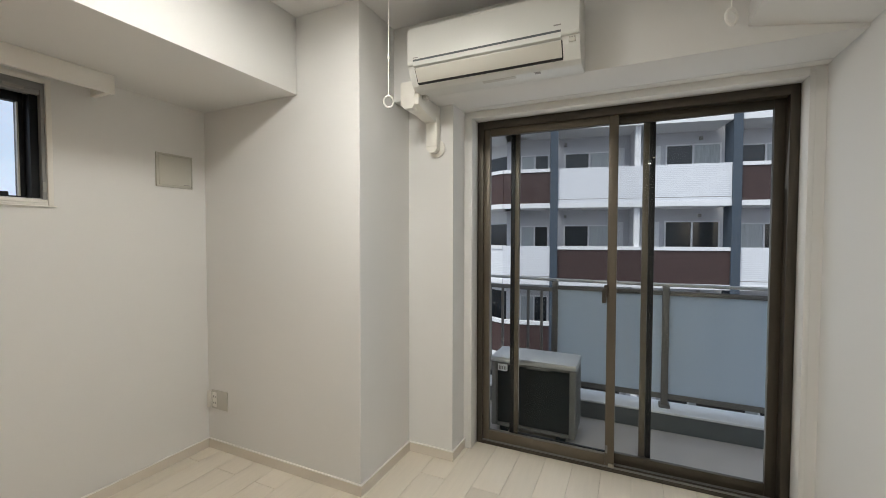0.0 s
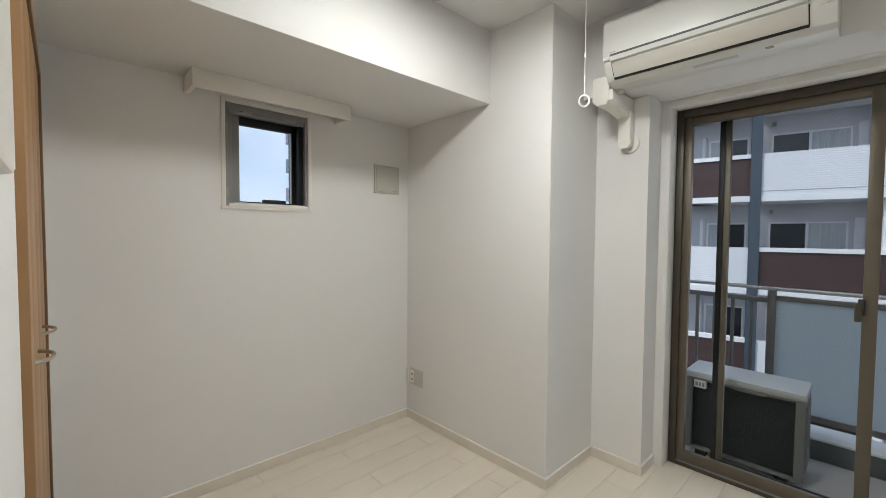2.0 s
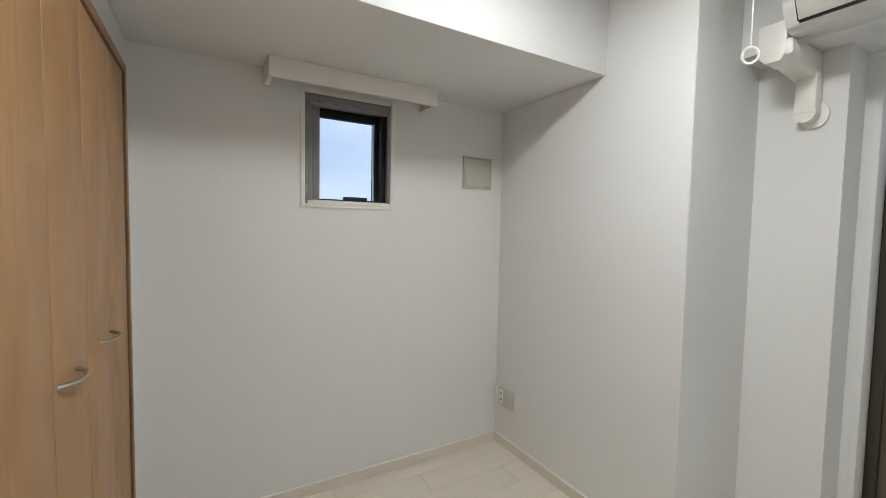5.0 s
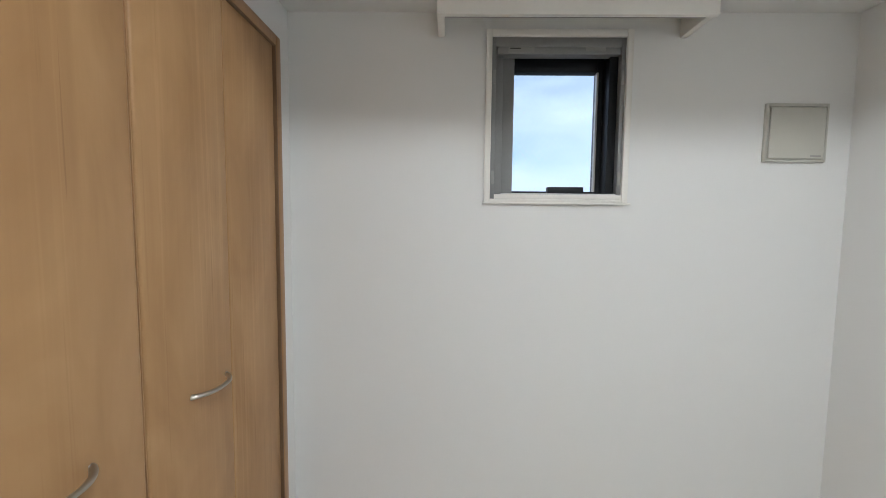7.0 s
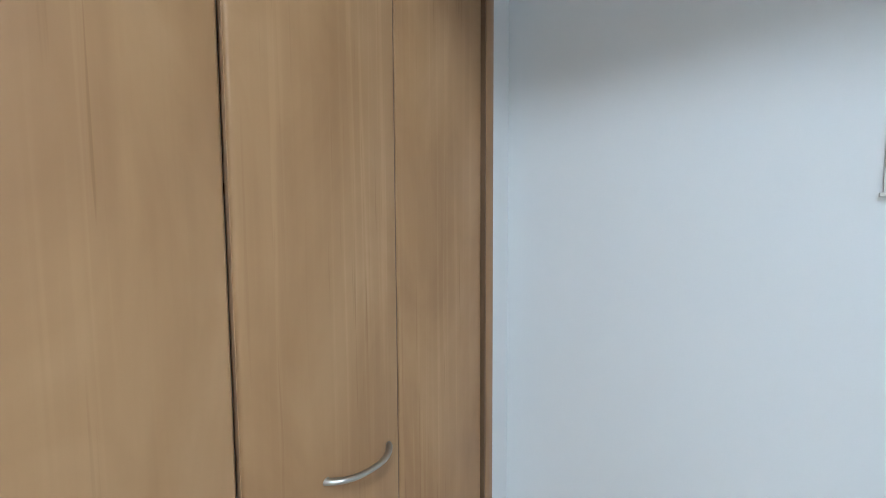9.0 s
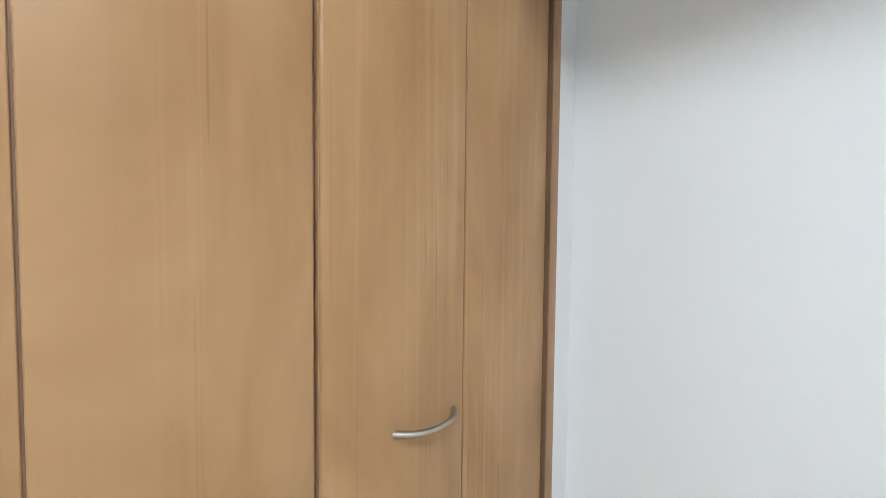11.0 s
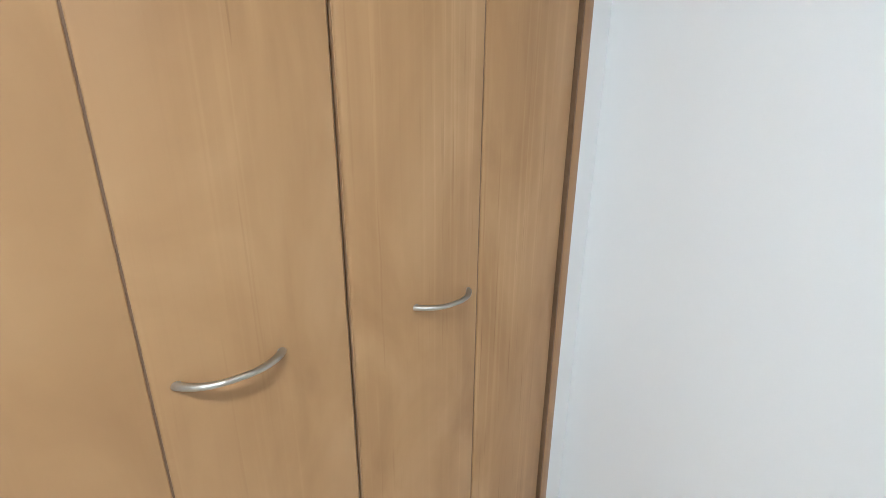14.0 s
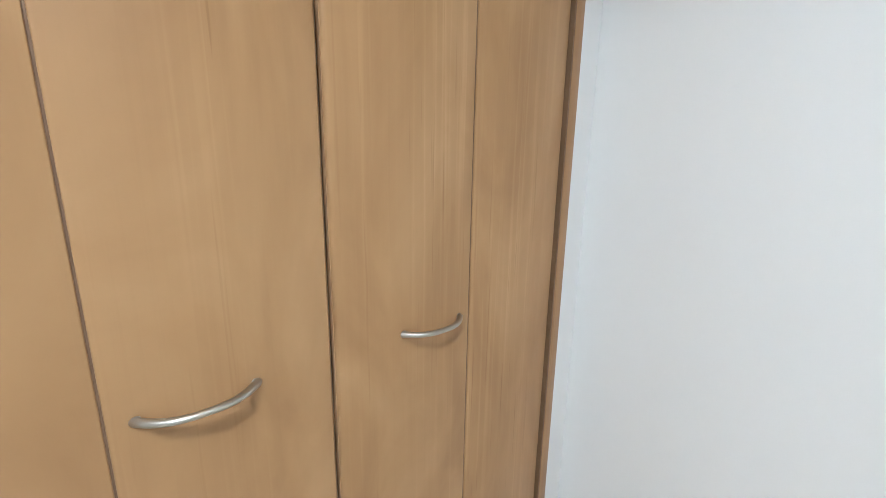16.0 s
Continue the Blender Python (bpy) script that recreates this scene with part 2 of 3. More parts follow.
M_NAVY = material("slate_blue_pillar", (0.055, 0.075, 0.100), 0.55, vary=0.08, scale=3, fine=40, bump=0.05)
M_RECESS = material("grey_recess_wall", (0.58, 0.58, 0.61), 0.75, vary=0.06, scale=3, fine=40, bump=0.05)
M_WINDARK = material("dark_window_glass", (0.025, 0.03, 0.034), 0.12, vary=0.2, scale=2, fine=20, bump=0)
M_CURTAIN = material("pale_curtain_behind_glass", (0.46, 0.49, 0.50), 0.35, vary=0.25, scale=3, fine=30, bump=0, stretch=(8, 8, 0.6))
M_GROUND = material("street_asphalt", (0.07, 0.07, 0.072), 0.85, vary=0.2, scale=0.4, fine=30, bump=0.2)
M_FAR = material("distant_concrete", (0.52, 0.50, 0.58), 0.8, vary=0.06, scale=0.5, fine=5, bump=0)
M_FARBLUE = material("distant_blue_balcony", (0.35, 0.50, 0.58), 0.7, vary=0.06, scale=0.5, fine=5, bump=0)
M_LAMP = glow_material("lit_diffuser", (1.0, 0.985, 0.93), ROOM_GLOW)


# ---- mesh helpers ----
def box(bm, x0, x1, y0, y1, z0, z1, bevel=0.0, m=None):
    made = bmesh.ops.create_cube(bm, size=1.0)["verts"]
    t = Matrix.Translation(((x0 + x1) / 2, (y0 + y1) / 2, (z0 + z1) / 2)) @ Matrix.Diagonal((abs(x1 - x0), abs(y1 - y0), abs(z1 - z0), 1))
    bmesh.ops.transform(bm, matrix=t, verts=made)
    if bevel:
        edges = list({e for v in made for e in v.link_edges})
        made = bmesh.ops.bevel(bm, geom=edges, offset=bevel, segments=2, affect="EDGES", profile=0.5)["verts"]
    if m is not None:
        bmesh.ops.transform(bm, matrix=m, verts=list({v for v in made}))
    return bm


def block(*a, bevel=0.0):
    return box(bmesh.new(), *a, bevel=bevel)


def blocks(rows, bevel=0.0):
    bm = bmesh.new()
    for r in rows:
        box(bm, *r, bevel=bevel)
    return bm


def extruded(outline, axis, a, b, bevel=0.0):
    """A prism: the outline lies in the plane across the axis ('x': y, z pairs; 'y': x, z; 'z': x, y)."""
    bm = bmesh.new()

    def at(p, q, s):
        return {"x": (s, p, q), "y": (p, s, q), "z": (p, q, s)}[axis]

    va = [bm.verts.new(at(p, q, a)) for p, q in outline]
    vb = [bm.verts.new(at(p, q, b)) for p, q in outline]
    k = len(outline)
    bm.faces.new(va)
    bm.faces.new(vb[::-1])
    for i in range(k):
        bm.faces.new((va[i], vb[i], vb[(i + 1) % k], va[(i + 1) % k]))
    bmesh.ops.recalc_face_normals(bm, faces=bm.faces)
    if bevel:
        bmesh.ops.bevel(bm, geom=list(bm.edges), offset=bevel, segments=2, affect="EDGES", profile=0.5)
    return bm


def tube(points, radius, sides=12, bm=None, flat=1.0):
    """A round bar along a line of points; flat squeezes it upright."""
    bm = bm or bmesh.new()
    rings = []
    pts = [Vector(p) for p in points]
    for i, p in enumerate(pts):
        d = (pts[min(i + 1, len(pts) - 1)] - pts[max(i - 1, 0)]).normalized()
        side = d.cross(Vector((0, 0, 1)))
        side = side.normalized() if side.length > 1e-4 else Vector((1, 0, 0))
        up = side.cross(d)
        r = radius[i] if isinstance(radius, (list, tuple)) else radius
        rings.append([bm.verts.new(p + r * (math.cos(a) * side + flat * math.sin(a) * up)) for a in [2 * math.pi * k / sides for k in range(sides)]])
    for a, b in zip(rings, rings[1:]):
        for k in range(sides):
            bm.faces.new((a[k], a[(k + 1) % sides], b[(k + 1) % sides], b[k]))
    bm.faces.new(rings[0][::-1])
    bm.faces.new(rings[-1])
    bmesh.ops.recalc_face_normals(bm, faces=bm.faces)
    return bm


def disc(bm, x, y, z, r, h, axis="z", sides=24):
    rot = {"z": Matrix(), "y": pose(0, 0, 0, 90, 0, 0), "x": pose(0, 0, 0, 0, 90, 0)}[axis]
    bmesh.ops.create_cone(bm, cap_ends=True, segments=sides, radius1=r, radius2=r, depth=h, matrix=Matrix.Translation((x, y, z)) @ rot)
    return bm


def smooth(me):
    me.polygons.foreach_set("use_smooth", [True] * len(me.polygons))
    me.set_sharp_from_angle(angle=radians(35))


def mesh_of(name, bm, mat):
    me = bpy.data.meshes.new(name)
    bm.to_mesh(me)
    bm.free()
    me.materials.append(mat)
    smooth(me)
    return me


def part(name, bm, mat, parent, label=""):
    ob = new(name, mesh_of(name, bm, mat))
    ob.parent = parent
    return tagged(ob, label)


def setting(name, bm, mat, label, category):
    return tagged(new(name, mesh_of(name, bm, mat)), label, category, kind="structure")


def thing(name, label, category, at=(0, 0, 0), group="", kind=""):
    ob = new(name)
    ob.location = at
    return tagged(ob, label, category, group, kind)


# ---- plan ----
XW, XE = -2.300, 0.850          # west and east walls
YC = 0.028                      # wall of the closet
YP, YS = 2.385, 2.720           # pilaster face, sliding door
COLX, COLY = -1.141, 1.893      # corner of the column
CEIL = 2.480
BEAM = 2.072
BX, BY = -1.545, 2.215          # beam faces
T = 0.14

# ---- room shell ----
WY0, WY1, WZ0, WZ1 = 0.706, 1.147, 1.466, 1.996   # small window opening
setting("wall_west", blocks([
    (XW - T, XW, -0.75, WY0, -0.1, 2.6), (XW - T, XW, WY1, 2.9, -0.1, 2.6),
    (XW - T, XW, WY0, WY1, -0.1, WZ0), (XW - T, XW, WY0, WY1, WZ1, 2.6)]), M_WALL, "white textured wallpaper wall around a small window", "wall")
setting("column", extruded([(XW, COLY), (COLX - 0.004, COLY), (COLX, COLY + 0.004), (COLX, 2.9), (XW, 2.9)], "z", -0.1, 2.6), M_WALL, "white wallpapered structural column in the corner", "column")
SX0, SX1, SZ1 = -0.822, 0.812, 2.050
setting("wall_north", blocks([
    (COLX, -0.850, YP, 2.9, -0.1, 2.6), (-0.850, SX0, 2.560, 2.9, -0.1, 2.6), (SX1, XE, 2.560, 2.9, -0.1, 2.6), (-0.850, XE, 2.5, 2.9, BEAM, 2.6),
    (SX0, SX1, 2.64, 2.9, SZ1, BEAM), (SX0, SX1, 2.64, 2.9, -0.15, -0.016)]), M_WALL, "white wallpaper wall around the balcony door", "wall")
setting("wall_east", block(XE, XE + T, -2.8, 2.9, -0.1, 2.6), M_WALL, "plain white wallpaper wall", "wall")
CX0, CX1, CZ1 = -2.206, -1.032, 1.945            # closet casing, outer
setting("wall_south", blocks([
    (XW, CX0, YC - 0.1, YC, -0.1, 2.6), (CX1, -0.22, YC - 0.1, YC, -0.1, 2.6), (CX0, CX1, YC - 0.1, YC, CZ1, 2.6)]), M_WALL, "white wallpaper wall around the closet opening", "wall")
setting("wall_closet", blocks([
    (XW, -0.32, -0.65, -0.55, -0.1, 2.6), (-1.02, -0.92, -0.55, YC - 0.1, -0.1, 2.6)]), M_WALL, "white closet interior wall in shade", "wall")
setting("wall_hall", blocks([
    (-0.32, -0.22, -2.8, YC - 0.1, -0.1, 2.6), (-0.22, XE, -2.9, -2.8, -0.1, 2.6)]), M_WALL, "plain white hall wall", "wall")
setting("ceiling", block(XW - T, XE + T, -2.9, 2.9, CEIL, CEIL + 0.12), M_CEIL, "white papered ceiling", "ceiling")
setting("beam_west", block(XW, BX, YC, COLY, BEAM, CEIL, bevel=0.003), M_WALL, "white boxed ceiling beam over the small window", "beam")
setting("beam_north", block(COLX, XE, BY, YP + 0.12, BEAM + 0.002, CEIL, bevel=0.003), M_WALL, "white boxed ceiling beam over the balcony door", "beam")
setting("soffit_east", extruded([(0.50, CEIL), (0.49, 2.150), (XE, 2.088), (XE, CEIL)], "y", 1.0, BY + 0.003), M_WALL, "white sloping boxed soffit along the ceiling", "soffit")

# skirting boards
SK = 0.060
def skirting(name, x0, x1, y0, y1):
    ob = setting(name, block(x0, x1, y0, y1, 0, SK - 0.006), M_SKIRTING, "cream vinyl skirting board with a painted top-edge highlight", "baseboard")
    # the light caught by the upper edge, added as a paler strip
    part("edge_highlight", block(x0 - 0.0015, x1 + 0.0015, y0 - 0.0015, y1 + 0.0015, SK - 0.006, SK, bevel=0.0012), M_LITEDGE, ob, "pale strip for the highlight on the top edge")
    return ob


d = 0.008
skirting("baseboard_1", XW, XW + d, YC, COLY)
skirting("baseboard_2", XW + d, COLX + d, COLY - d, COLY)
skirting("baseboard_3", COLX, COLX + d, COLY, YP)
skirting("baseboard_4", COLX + d, -0.850 + d, YP - d, YP)
skirting("baseboard_5", -0.850, -0.850 + d, YP, 2.560)
skirting("baseboard_6", XE - d, XE, -2.8, 2.560)
skirting("baseboard_7", CX1, -0.22, YC, YC + d)
skirting("baseboard_8", XW, CX0, YC, YC + d)
skirting("baseboard_9", XW, -1.02, -0.55, -0.542)

# ---- small wired-glass window ----
w1 = thing("window_1", "small dark aluminium casement window with wired glass", "window", (XW, 0.93, WZ0), kind="structure")
wm = Matrix.Translation((-XW, -0.93, -WZ0))


def wpart(name, bm, mat, label="", parent=None):
    bmesh.ops.transform(bm, matrix=wm, verts=bm.verts)
    return part(name, bm, mat, parent or w1, label)


def ring(x0, x1, y0, y1, z0, z1, l, r, b, t, bevel=0.0):
    return blocks([(x0, x1, y0, y0 + l, z0, z1), (x0, x1, y1 - r, y1, z0, z1), (x0, x1, y0 + l, y1 - r, z0, z0 + b), (x0, x1, y0 + l, y1 - r, z1 - t, z1)], bevel)


wpart("casing", ring(XW, XW + 0.007, 0.686, 1.167, 1.455, 2.018, 0.020, 0.020, 0.011, 0.022, 0.0015), M_SKIRT, "white window casing")
wpart("sill", block(XW, XW + 0.012, 0.682, 1.176, 1.449, 1.455, bevel=0.001), M_SKIRT, "thin white sill lip")
wpart("frame", ring(XW - T, XW - 0.004, WY0, WY1, WZ0, WZ1, 0.014, 0.014, 0.014, 0.030, 0.001), M_GREYALU, "grey bronze aluminium frame")
wpart("left_stop", blocks([(XW - 0.085, XW - 0.025, WY0 + 0.014, WY0 + 0.040, WZ0 + 0.014, WZ1 - 0.03), (XW - 0.11, XW - 0.05, WY0 + 0.040, WY0 + 0.082, WZ0 + 0.014, WZ1 - 0.03)], 0.001), M_GREYALU)
wpart("head_bar", block(XW - 0.05, XW - 0.008, WY0 + 0.02, WY1 - 0.016, WZ1 - 0.052, WZ1 - 0.030, bevel=0.001), M_GREYALU)
sash = wpart("sash", ring(XW - 0.125, XW - 0.09, WY0 + 0.034, WY1 - 0.014, WZ0 + 0.014, WZ1 - 0.030, 0.034, 0.048, 0.018, 0.052, 0.001), M_DARKALU, "dark casement sash")
wpart("inner_stop", block(XW - 0.09, XW - 0.03, WY1 - 0.042, WY1 - 0.014, WZ0 + 0.014, WZ1 - 0.03, bevel=0.001), M_DARKALU)
wpart("glazing_bead", block(XW - 0.100, XW - 0.086, 1.082, 1.088, 1.498, 1.912), M_NICKEL, "pale glazing bead")
wpart("inner_sill", block(XW - 0.085, XW - 0.006, WY0 + 0.041, WY1 - 0.015, WZ0 + 0.0145, WZ0 + 0.020, bevel=0.001), M_ODUTOP, "pale grey inner sill")
wpart("sill_front", block(XW - 0.0035, XW + 0.004, WY0 + 0.015, WY1 - 0.001, WZ0 + 0.0005, WZ0 + 0.0150, bevel=0.001), M_SKIRT, "white sill front")
pane = wpart("pane", block(XW - 0.110, XW - 0.104, 0.772, 1.087, 1.496, 1.916), M_WIREGLASS, "wired glass pane")
pane.visible_shadow = False
wb = bmesh.new()
y0, y1, z0, z1 = 0.776, 1.083, 1.496, 1.908
for k in range(-24, 40):
    for s in (1, -1):
        c = y0 + k * 0.023
        pts = []
        for z in (z0, z1):
            pts.append((c + s * (z - z0) * 0.78, z))
        (ya, za), (yb, zb) = pts
        if ya > yb:
            (ya, za), (yb, zb) = (yb, zb), (ya, za)
        if yb <= y0 or ya >= y1:
            continue
        g = (zb - za) / (yb - ya)
        if ya < y0:
            za, ya = za + g * (y0 - ya), y0
        if yb > y1:
            zb, yb = zb + g * (y1 - yb), y1
        tube([(XW - 0.107 + 0.0045, ya, za), (XW - 0.107 + 0.0045, yb, zb)], 0.00044, 4, wb)
wires = wpart("wire_mesh", wb, M_WIRE, "diamond wire mesh", None)
tagged(wires, kind="stuff")
wpart("sash_handle", block(XW - 0.088, XW - 0.055, 0.915, 1.040, 1.484, 1.512, bevel=0.003), M_DARKALU, "flat dark handle", sash)
for yy in (WY0 + 0.002, WY1 - 0.014):
    wpart("frame_clip", block(XW - 0.012, XW + 0.0, yy, yy + 0.012, 1.515, 1.560, bevel=0.001), M_GREY)
    wpart("frame_clip", block(XW - 0.012, XW + 0.0, yy, yy + 0.012, 1.845, 1.890, bevel=0.001), M_GREY)
wpart("sticker", block(XW - 0.008, XW - 0.0065, WY0 + 0.055, WY0 + 0.14, WZ1 - 0.048, WZ1 - 0.022), M_GREY, "small grey label")
wpart("sticker", block(XW - 0.0065, XW - 0.006, WY0 + 0.060, WY0 + 0.095, WZ1 - 0.036, WZ1 - 0.033), M_BLACK)
wpart("sticker", block(XW - 0.008, XW - 0.0065, WY0 + 0.31, WY0 + 0.375, WZ1 - 0.043, WZ1 - 0.03), M_GREY, "small grey label")

# pelmet over it
pel = thing("curtain_pelmet", "white painted wooden curtain pelmet box under the beam", "pelmet", (XW, 0.93, 2.0))
pm = Matrix.Translation((-XW, -0.93, -2.0))
for nm, bm in (("front_board", block(-2.150, -2.132, 0.528, 1.338, 1.986, BEAM, bevel=0.002)),
               ("end_board", block(XW, -2.1505, 0.528, 0.550, 1.992, BEAM, bevel=0.002)),
               ("end_board", block(XW, -2.1505, 1.316, 1.338, 1.992, BEAM, bevel=0.002)),
               ("curtain_rail", block(-2.168, -2.152, 0.551, 1.315, 1.992, 2.012, bevel=0.001))):
    bmesh.ops.transform(bm, matrix=pm, verts=bm.verts)
    part(nm, bm, M_GREY if nm == "curtain_rail" else M_SKIRT, pel, "grey metal curtain rail" if nm == "curtain_rail" else "")

# wall vent
vent = thing("wall_vent", "square beige plastic ventilation cover on the wall", "vent", (XW, 1.706, 1.69))
part("frame", ring(0, 0.012, -0.101, 0.101, -0.094, 0.094, 0.007, 0.007, 0.007, 0.010, 0.0015), M_BEIGE, vent)
part("backplate", block(0, 0.009, -0.094, 0.094, -0.087, 0.084), M_BEIGE, vent)
part("lid", block(0.009, 0.017, -0.090, 0.090, -0.084, 0.080, bevel=0.004), M_BEIGE, vent, "beige square lid")
part("badge", block(0.017, 0.0175, 0.045, 0.080, -0.078, -0.074), M_GREY, vent, "tiny grey lettering bar")

# socket outlet on the column
out = thing("wall_outlet", "white double wall outlet plate low on the column", "outlet", (-2.205, COLY, 0.312))
part("plate", block(-0.058, 0.085, -0.008, 0, -0.058, 0.058, bevel=0.003), M_OUTLET, out)
part("socket_insert", block(-0.045, -0.008, -0.011, -0.008, -0.045, 0.045, bevel=0.001), M_PLASTIC, out)
for zz in (-0.020, 0.018):
    for xx in (-0.034, -0.021):
        part("slot", block(xx, xx + 0.004, -0.0118, -0.0108, zz - 0.006, zz + 0.006), M_BLACK, out)
part("aerial_jack", extruded([(-0.085, -0.0), (-0.06, -0.0), (-0.06, -0.018), (-0.078, -0.022)], "z", -0.052, 0.048), M_PLASTIC, out)

# ---- closet ----
cas = tagged(new("closet_casing", mesh_of("closet_casing", blocks([
    (CX0, CX0 + 0.030, -0.06, 0.042, 0, CZ1), (CX1 - 0.030, CX1, -0.06, 0.042, 0, CZ1), (CX0 + 0.030, CX1 - 0.030, -0.06, 0.042, CZ1 - 0.030, CZ1)], 0.002), M_CASING)), "brown beech-veneer casing around the closet opening", "trim", kind="structure")
# added dark strip: shadow between casing and doors, as a solid
part("door_gap_shade", blocks([(CX0 + 0.0300, CX0 + 0.0345, -0.02, 0.0405, 0, CZ1 - 0.030), (CX0 + 0.0345, CX1 - 0.030, -0.02, 0.0405, CZ1 - 0.0335, CZ1 - 0.030)]), M_GAPSHADE, cas, "dark brown strip that stands for the shadow in the gap")
PW, PZ0, PZ1, PT = 0.2740, 0.012, CZ1 - 0.036, 0.021
HZ = 1.016


def panel_mesh(width, round_side):
    """One door leaf; the edge where the two pairs meet is the rounder one."""
    bm = block(0, width, -PT, 0, PZ0, PZ1)
    for x, size in ((0, 0.0055 if round_side == "low" else 0.002), (width, 0.0055 if round_side == "high" else 0.002)):
        long = [e for e in bm.edges if abs(e.verts[0].co.z - e.verts[1].co.z) > 1 and all(abs(v.co.x - x) < 1e-4 for v in e.verts)]
        bmesh.ops.bevel(bm, geom=long, offset=size, segments=3, affect="EDGES", profile=0.5)
    return bm


def handle_mesh(a, b):
    """A bowed horizontal pull from a to b along x, standing off the face."""
    pts, rad = [], []
    for k in range(17):
        s = k / 16
        y = 0.003 + 0.028 * (1 - abs(2 * s - 1) ** 2.6)
        pts.append((a + (b - a) * s, y, 0))
        rad.append(0.0062 - 0.0012 * math.sin(math.pi * s))
    pts = [(a, -0.001, 0)] + pts + [(b, -0.001, 0)]
    rad = [0.0085] + rad + [0.0085]
    bm = bmesh.new()
    tube(pts, rad, 12, bm, 0.85)
    return bm


YD = 0.034
right = thing("closet_door", "shut beech-veneer folding closet door with a bowed handle", "closet door", (-1.619, YD, 0), "closet doors")
for k in range(2):
    wide = PW - 0.0045 + (0.011 if k == 0 else 0)
    p = part("door_panel", panel_mesh(wide, "high" if k == 0 else ""), M_WOOD, right)
    p.matrix_basis = Matrix.Translation((-PW * (k + 1) + 0.003, 0, 0))
    part("edge_band", block(wide - 0.0006, wide + 0.0008, -PT + 0.005, -0.005, PZ0, PZ1), M_EDGE, p)
    if k == 0:
        h = part("handle", handle_mesh(0.026, 0.154), M_NICKEL, p, "bowed satin nickel handle")
        h.location = (0, 0, HZ)
left = thing("closet_door", "shut beech-veneer folding closet door next to the room wall", "closet door", (-1.0645, YD, 0), "closet doors")
for x, wide, handled in ((-0.5375, 0.2640, True), (-0.2710, 0.2700, False)):
    p = part("door_panel", panel_mesh(wide, "low" if handled else ""), M_WOOD, left)
    p.matrix_basis = Matrix.Translation((x, 0, 0))
    part("edge_band", block(-0.0008, 0.0006, -PT + 0.005, -0.005, PZ0, PZ1), M_EDGE, p)
    if handled:
        h = part("handle", handle_mesh(0.1085, 0.2365), M_NICKEL, p, "bowed satin nickel handle")
        h.location = (0, 0, HZ)
# dark filler set into each fold gap so that it looks shaded
part("seam_shade", block(-0.2742, -0.2702, -0.020, -0.0025, PZ0 + 0.002, PZ1 - 0.002), M_SEAMSHADE, left, "dark strip for the shade in the fold gap")


part("seam_shade", block(-PW - 0.0014, -PW + 0.0035, -0.020, -0.0035, PZ0 + 0.002, PZ1 - 0.002), M_SEAMSHADE, right, "dark strip for the shade in the fold gap")
shelf = thing("closet_shelf", "white closet shelf board on side battens", "shelf", (-1.66, -0.42, 1.566))
part("board", block(-0.638, 0.638, -0.129, 0.130, 0, 0.026, bevel=0.001), M_LITEDGE, shelf)
part("batten", block(-0.639, -0.615, -0.129, 0.11, -0.032, 0), M_SKIRT, shelf)
part("batten", block(0.615, 0.639, -0.129, 0.11, -0.032, 0), M_SKIRT, shelf)
rod = thing("hanging_rail", "brushed steel hanging rail under the closet shelf", "rail", (-1.66, -0.265, 1.480))
part("tube", tube([(-0.634, 0, 0), (0.634, 0, 0)], 0.0155, 20), M_STEEL, rod)
for s in (-1, 1):
    part("end_socket", disc(bmesh.new(), s * 0.632, 0, 0, 0.026, 0.014, "x"), M_NICKEL, rod)

# ---- air conditioner ----
ac = thing("air_conditioner", "white wall-mounted split air conditioner over the balcony door", "air conditioner", (-0.935, BY, 2.064))
AW = 0.815
part("body", extruded([(0, 0.004), (-0.120, 0.0), (-0.150, 0.012), (-0.186, 0.066), (-0.192, 0.085), (-0.192, 0.285), (-0.176, 0.298), (0, 0.300)], "x", 0, AW, 0.003), M_ACBODY, ac)
part("front_panel", extruded([(-0.191, 0.098), (-0.205, 0.100), (-0.212, 0.112), (-0.207, 0.272), (-0.196, 0.286), (-0.190, 0.286)], "x", 0.001, AW - 0.001, 0.003), M_ACBODY, ac, "smooth white front panel")
part("panel_groove", block(0.035, AW - 0.075, -0.2125, -0.200, 0.112, 0.121), M_KERBDARK, ac)
part("panel_strip", extruded([(-0.190, 0.088), (-0.208, 0.092), (-0.212, 0.110), (-0.19, 0.110)], "x", 0.035, AW - 0.075), M_ACBODY, ac, "glossy white strip")
part("air_flap", extruded([(-0.1945, 0.082), (-0.200, 0.080), (-0.166, 0.024), (-0.158, 0.022)], "x", 0.040, AW - 0.075, 0.0015), M_ACSHADE, ac, "beige air flap")
part("flap_gap", extruded([(-0.165, 0.0245), (-0.1675, 0.0215), (-0.1615, 0.0160), (-0.154, 0.0165)], "x", 0.040, AW - 0.072), M_BLACK, ac)
part("flap_end_gap", extruded([(-0.1935, 0.085), (-0.1960, 0.083), (-0.162, 0.022), (-0.158, 0.022)], "x", AW - 0.075, AW - 0.071), M_BLACK, ac)
part("flap_end_gap", extruded([(-0.1935, 0.085), (-0.1960, 0.083), (-0.162, 0.022), (-0.158, 0.022)], "x", 0.036, 0.040), M_BLACK, ac)
part("indicator", block(AW - 0.045, AW - 0.018, -0.1950, -0.185, 0.072, 0.096, bevel=0.001), M_ACSHADE, ac, "grey indicator window")
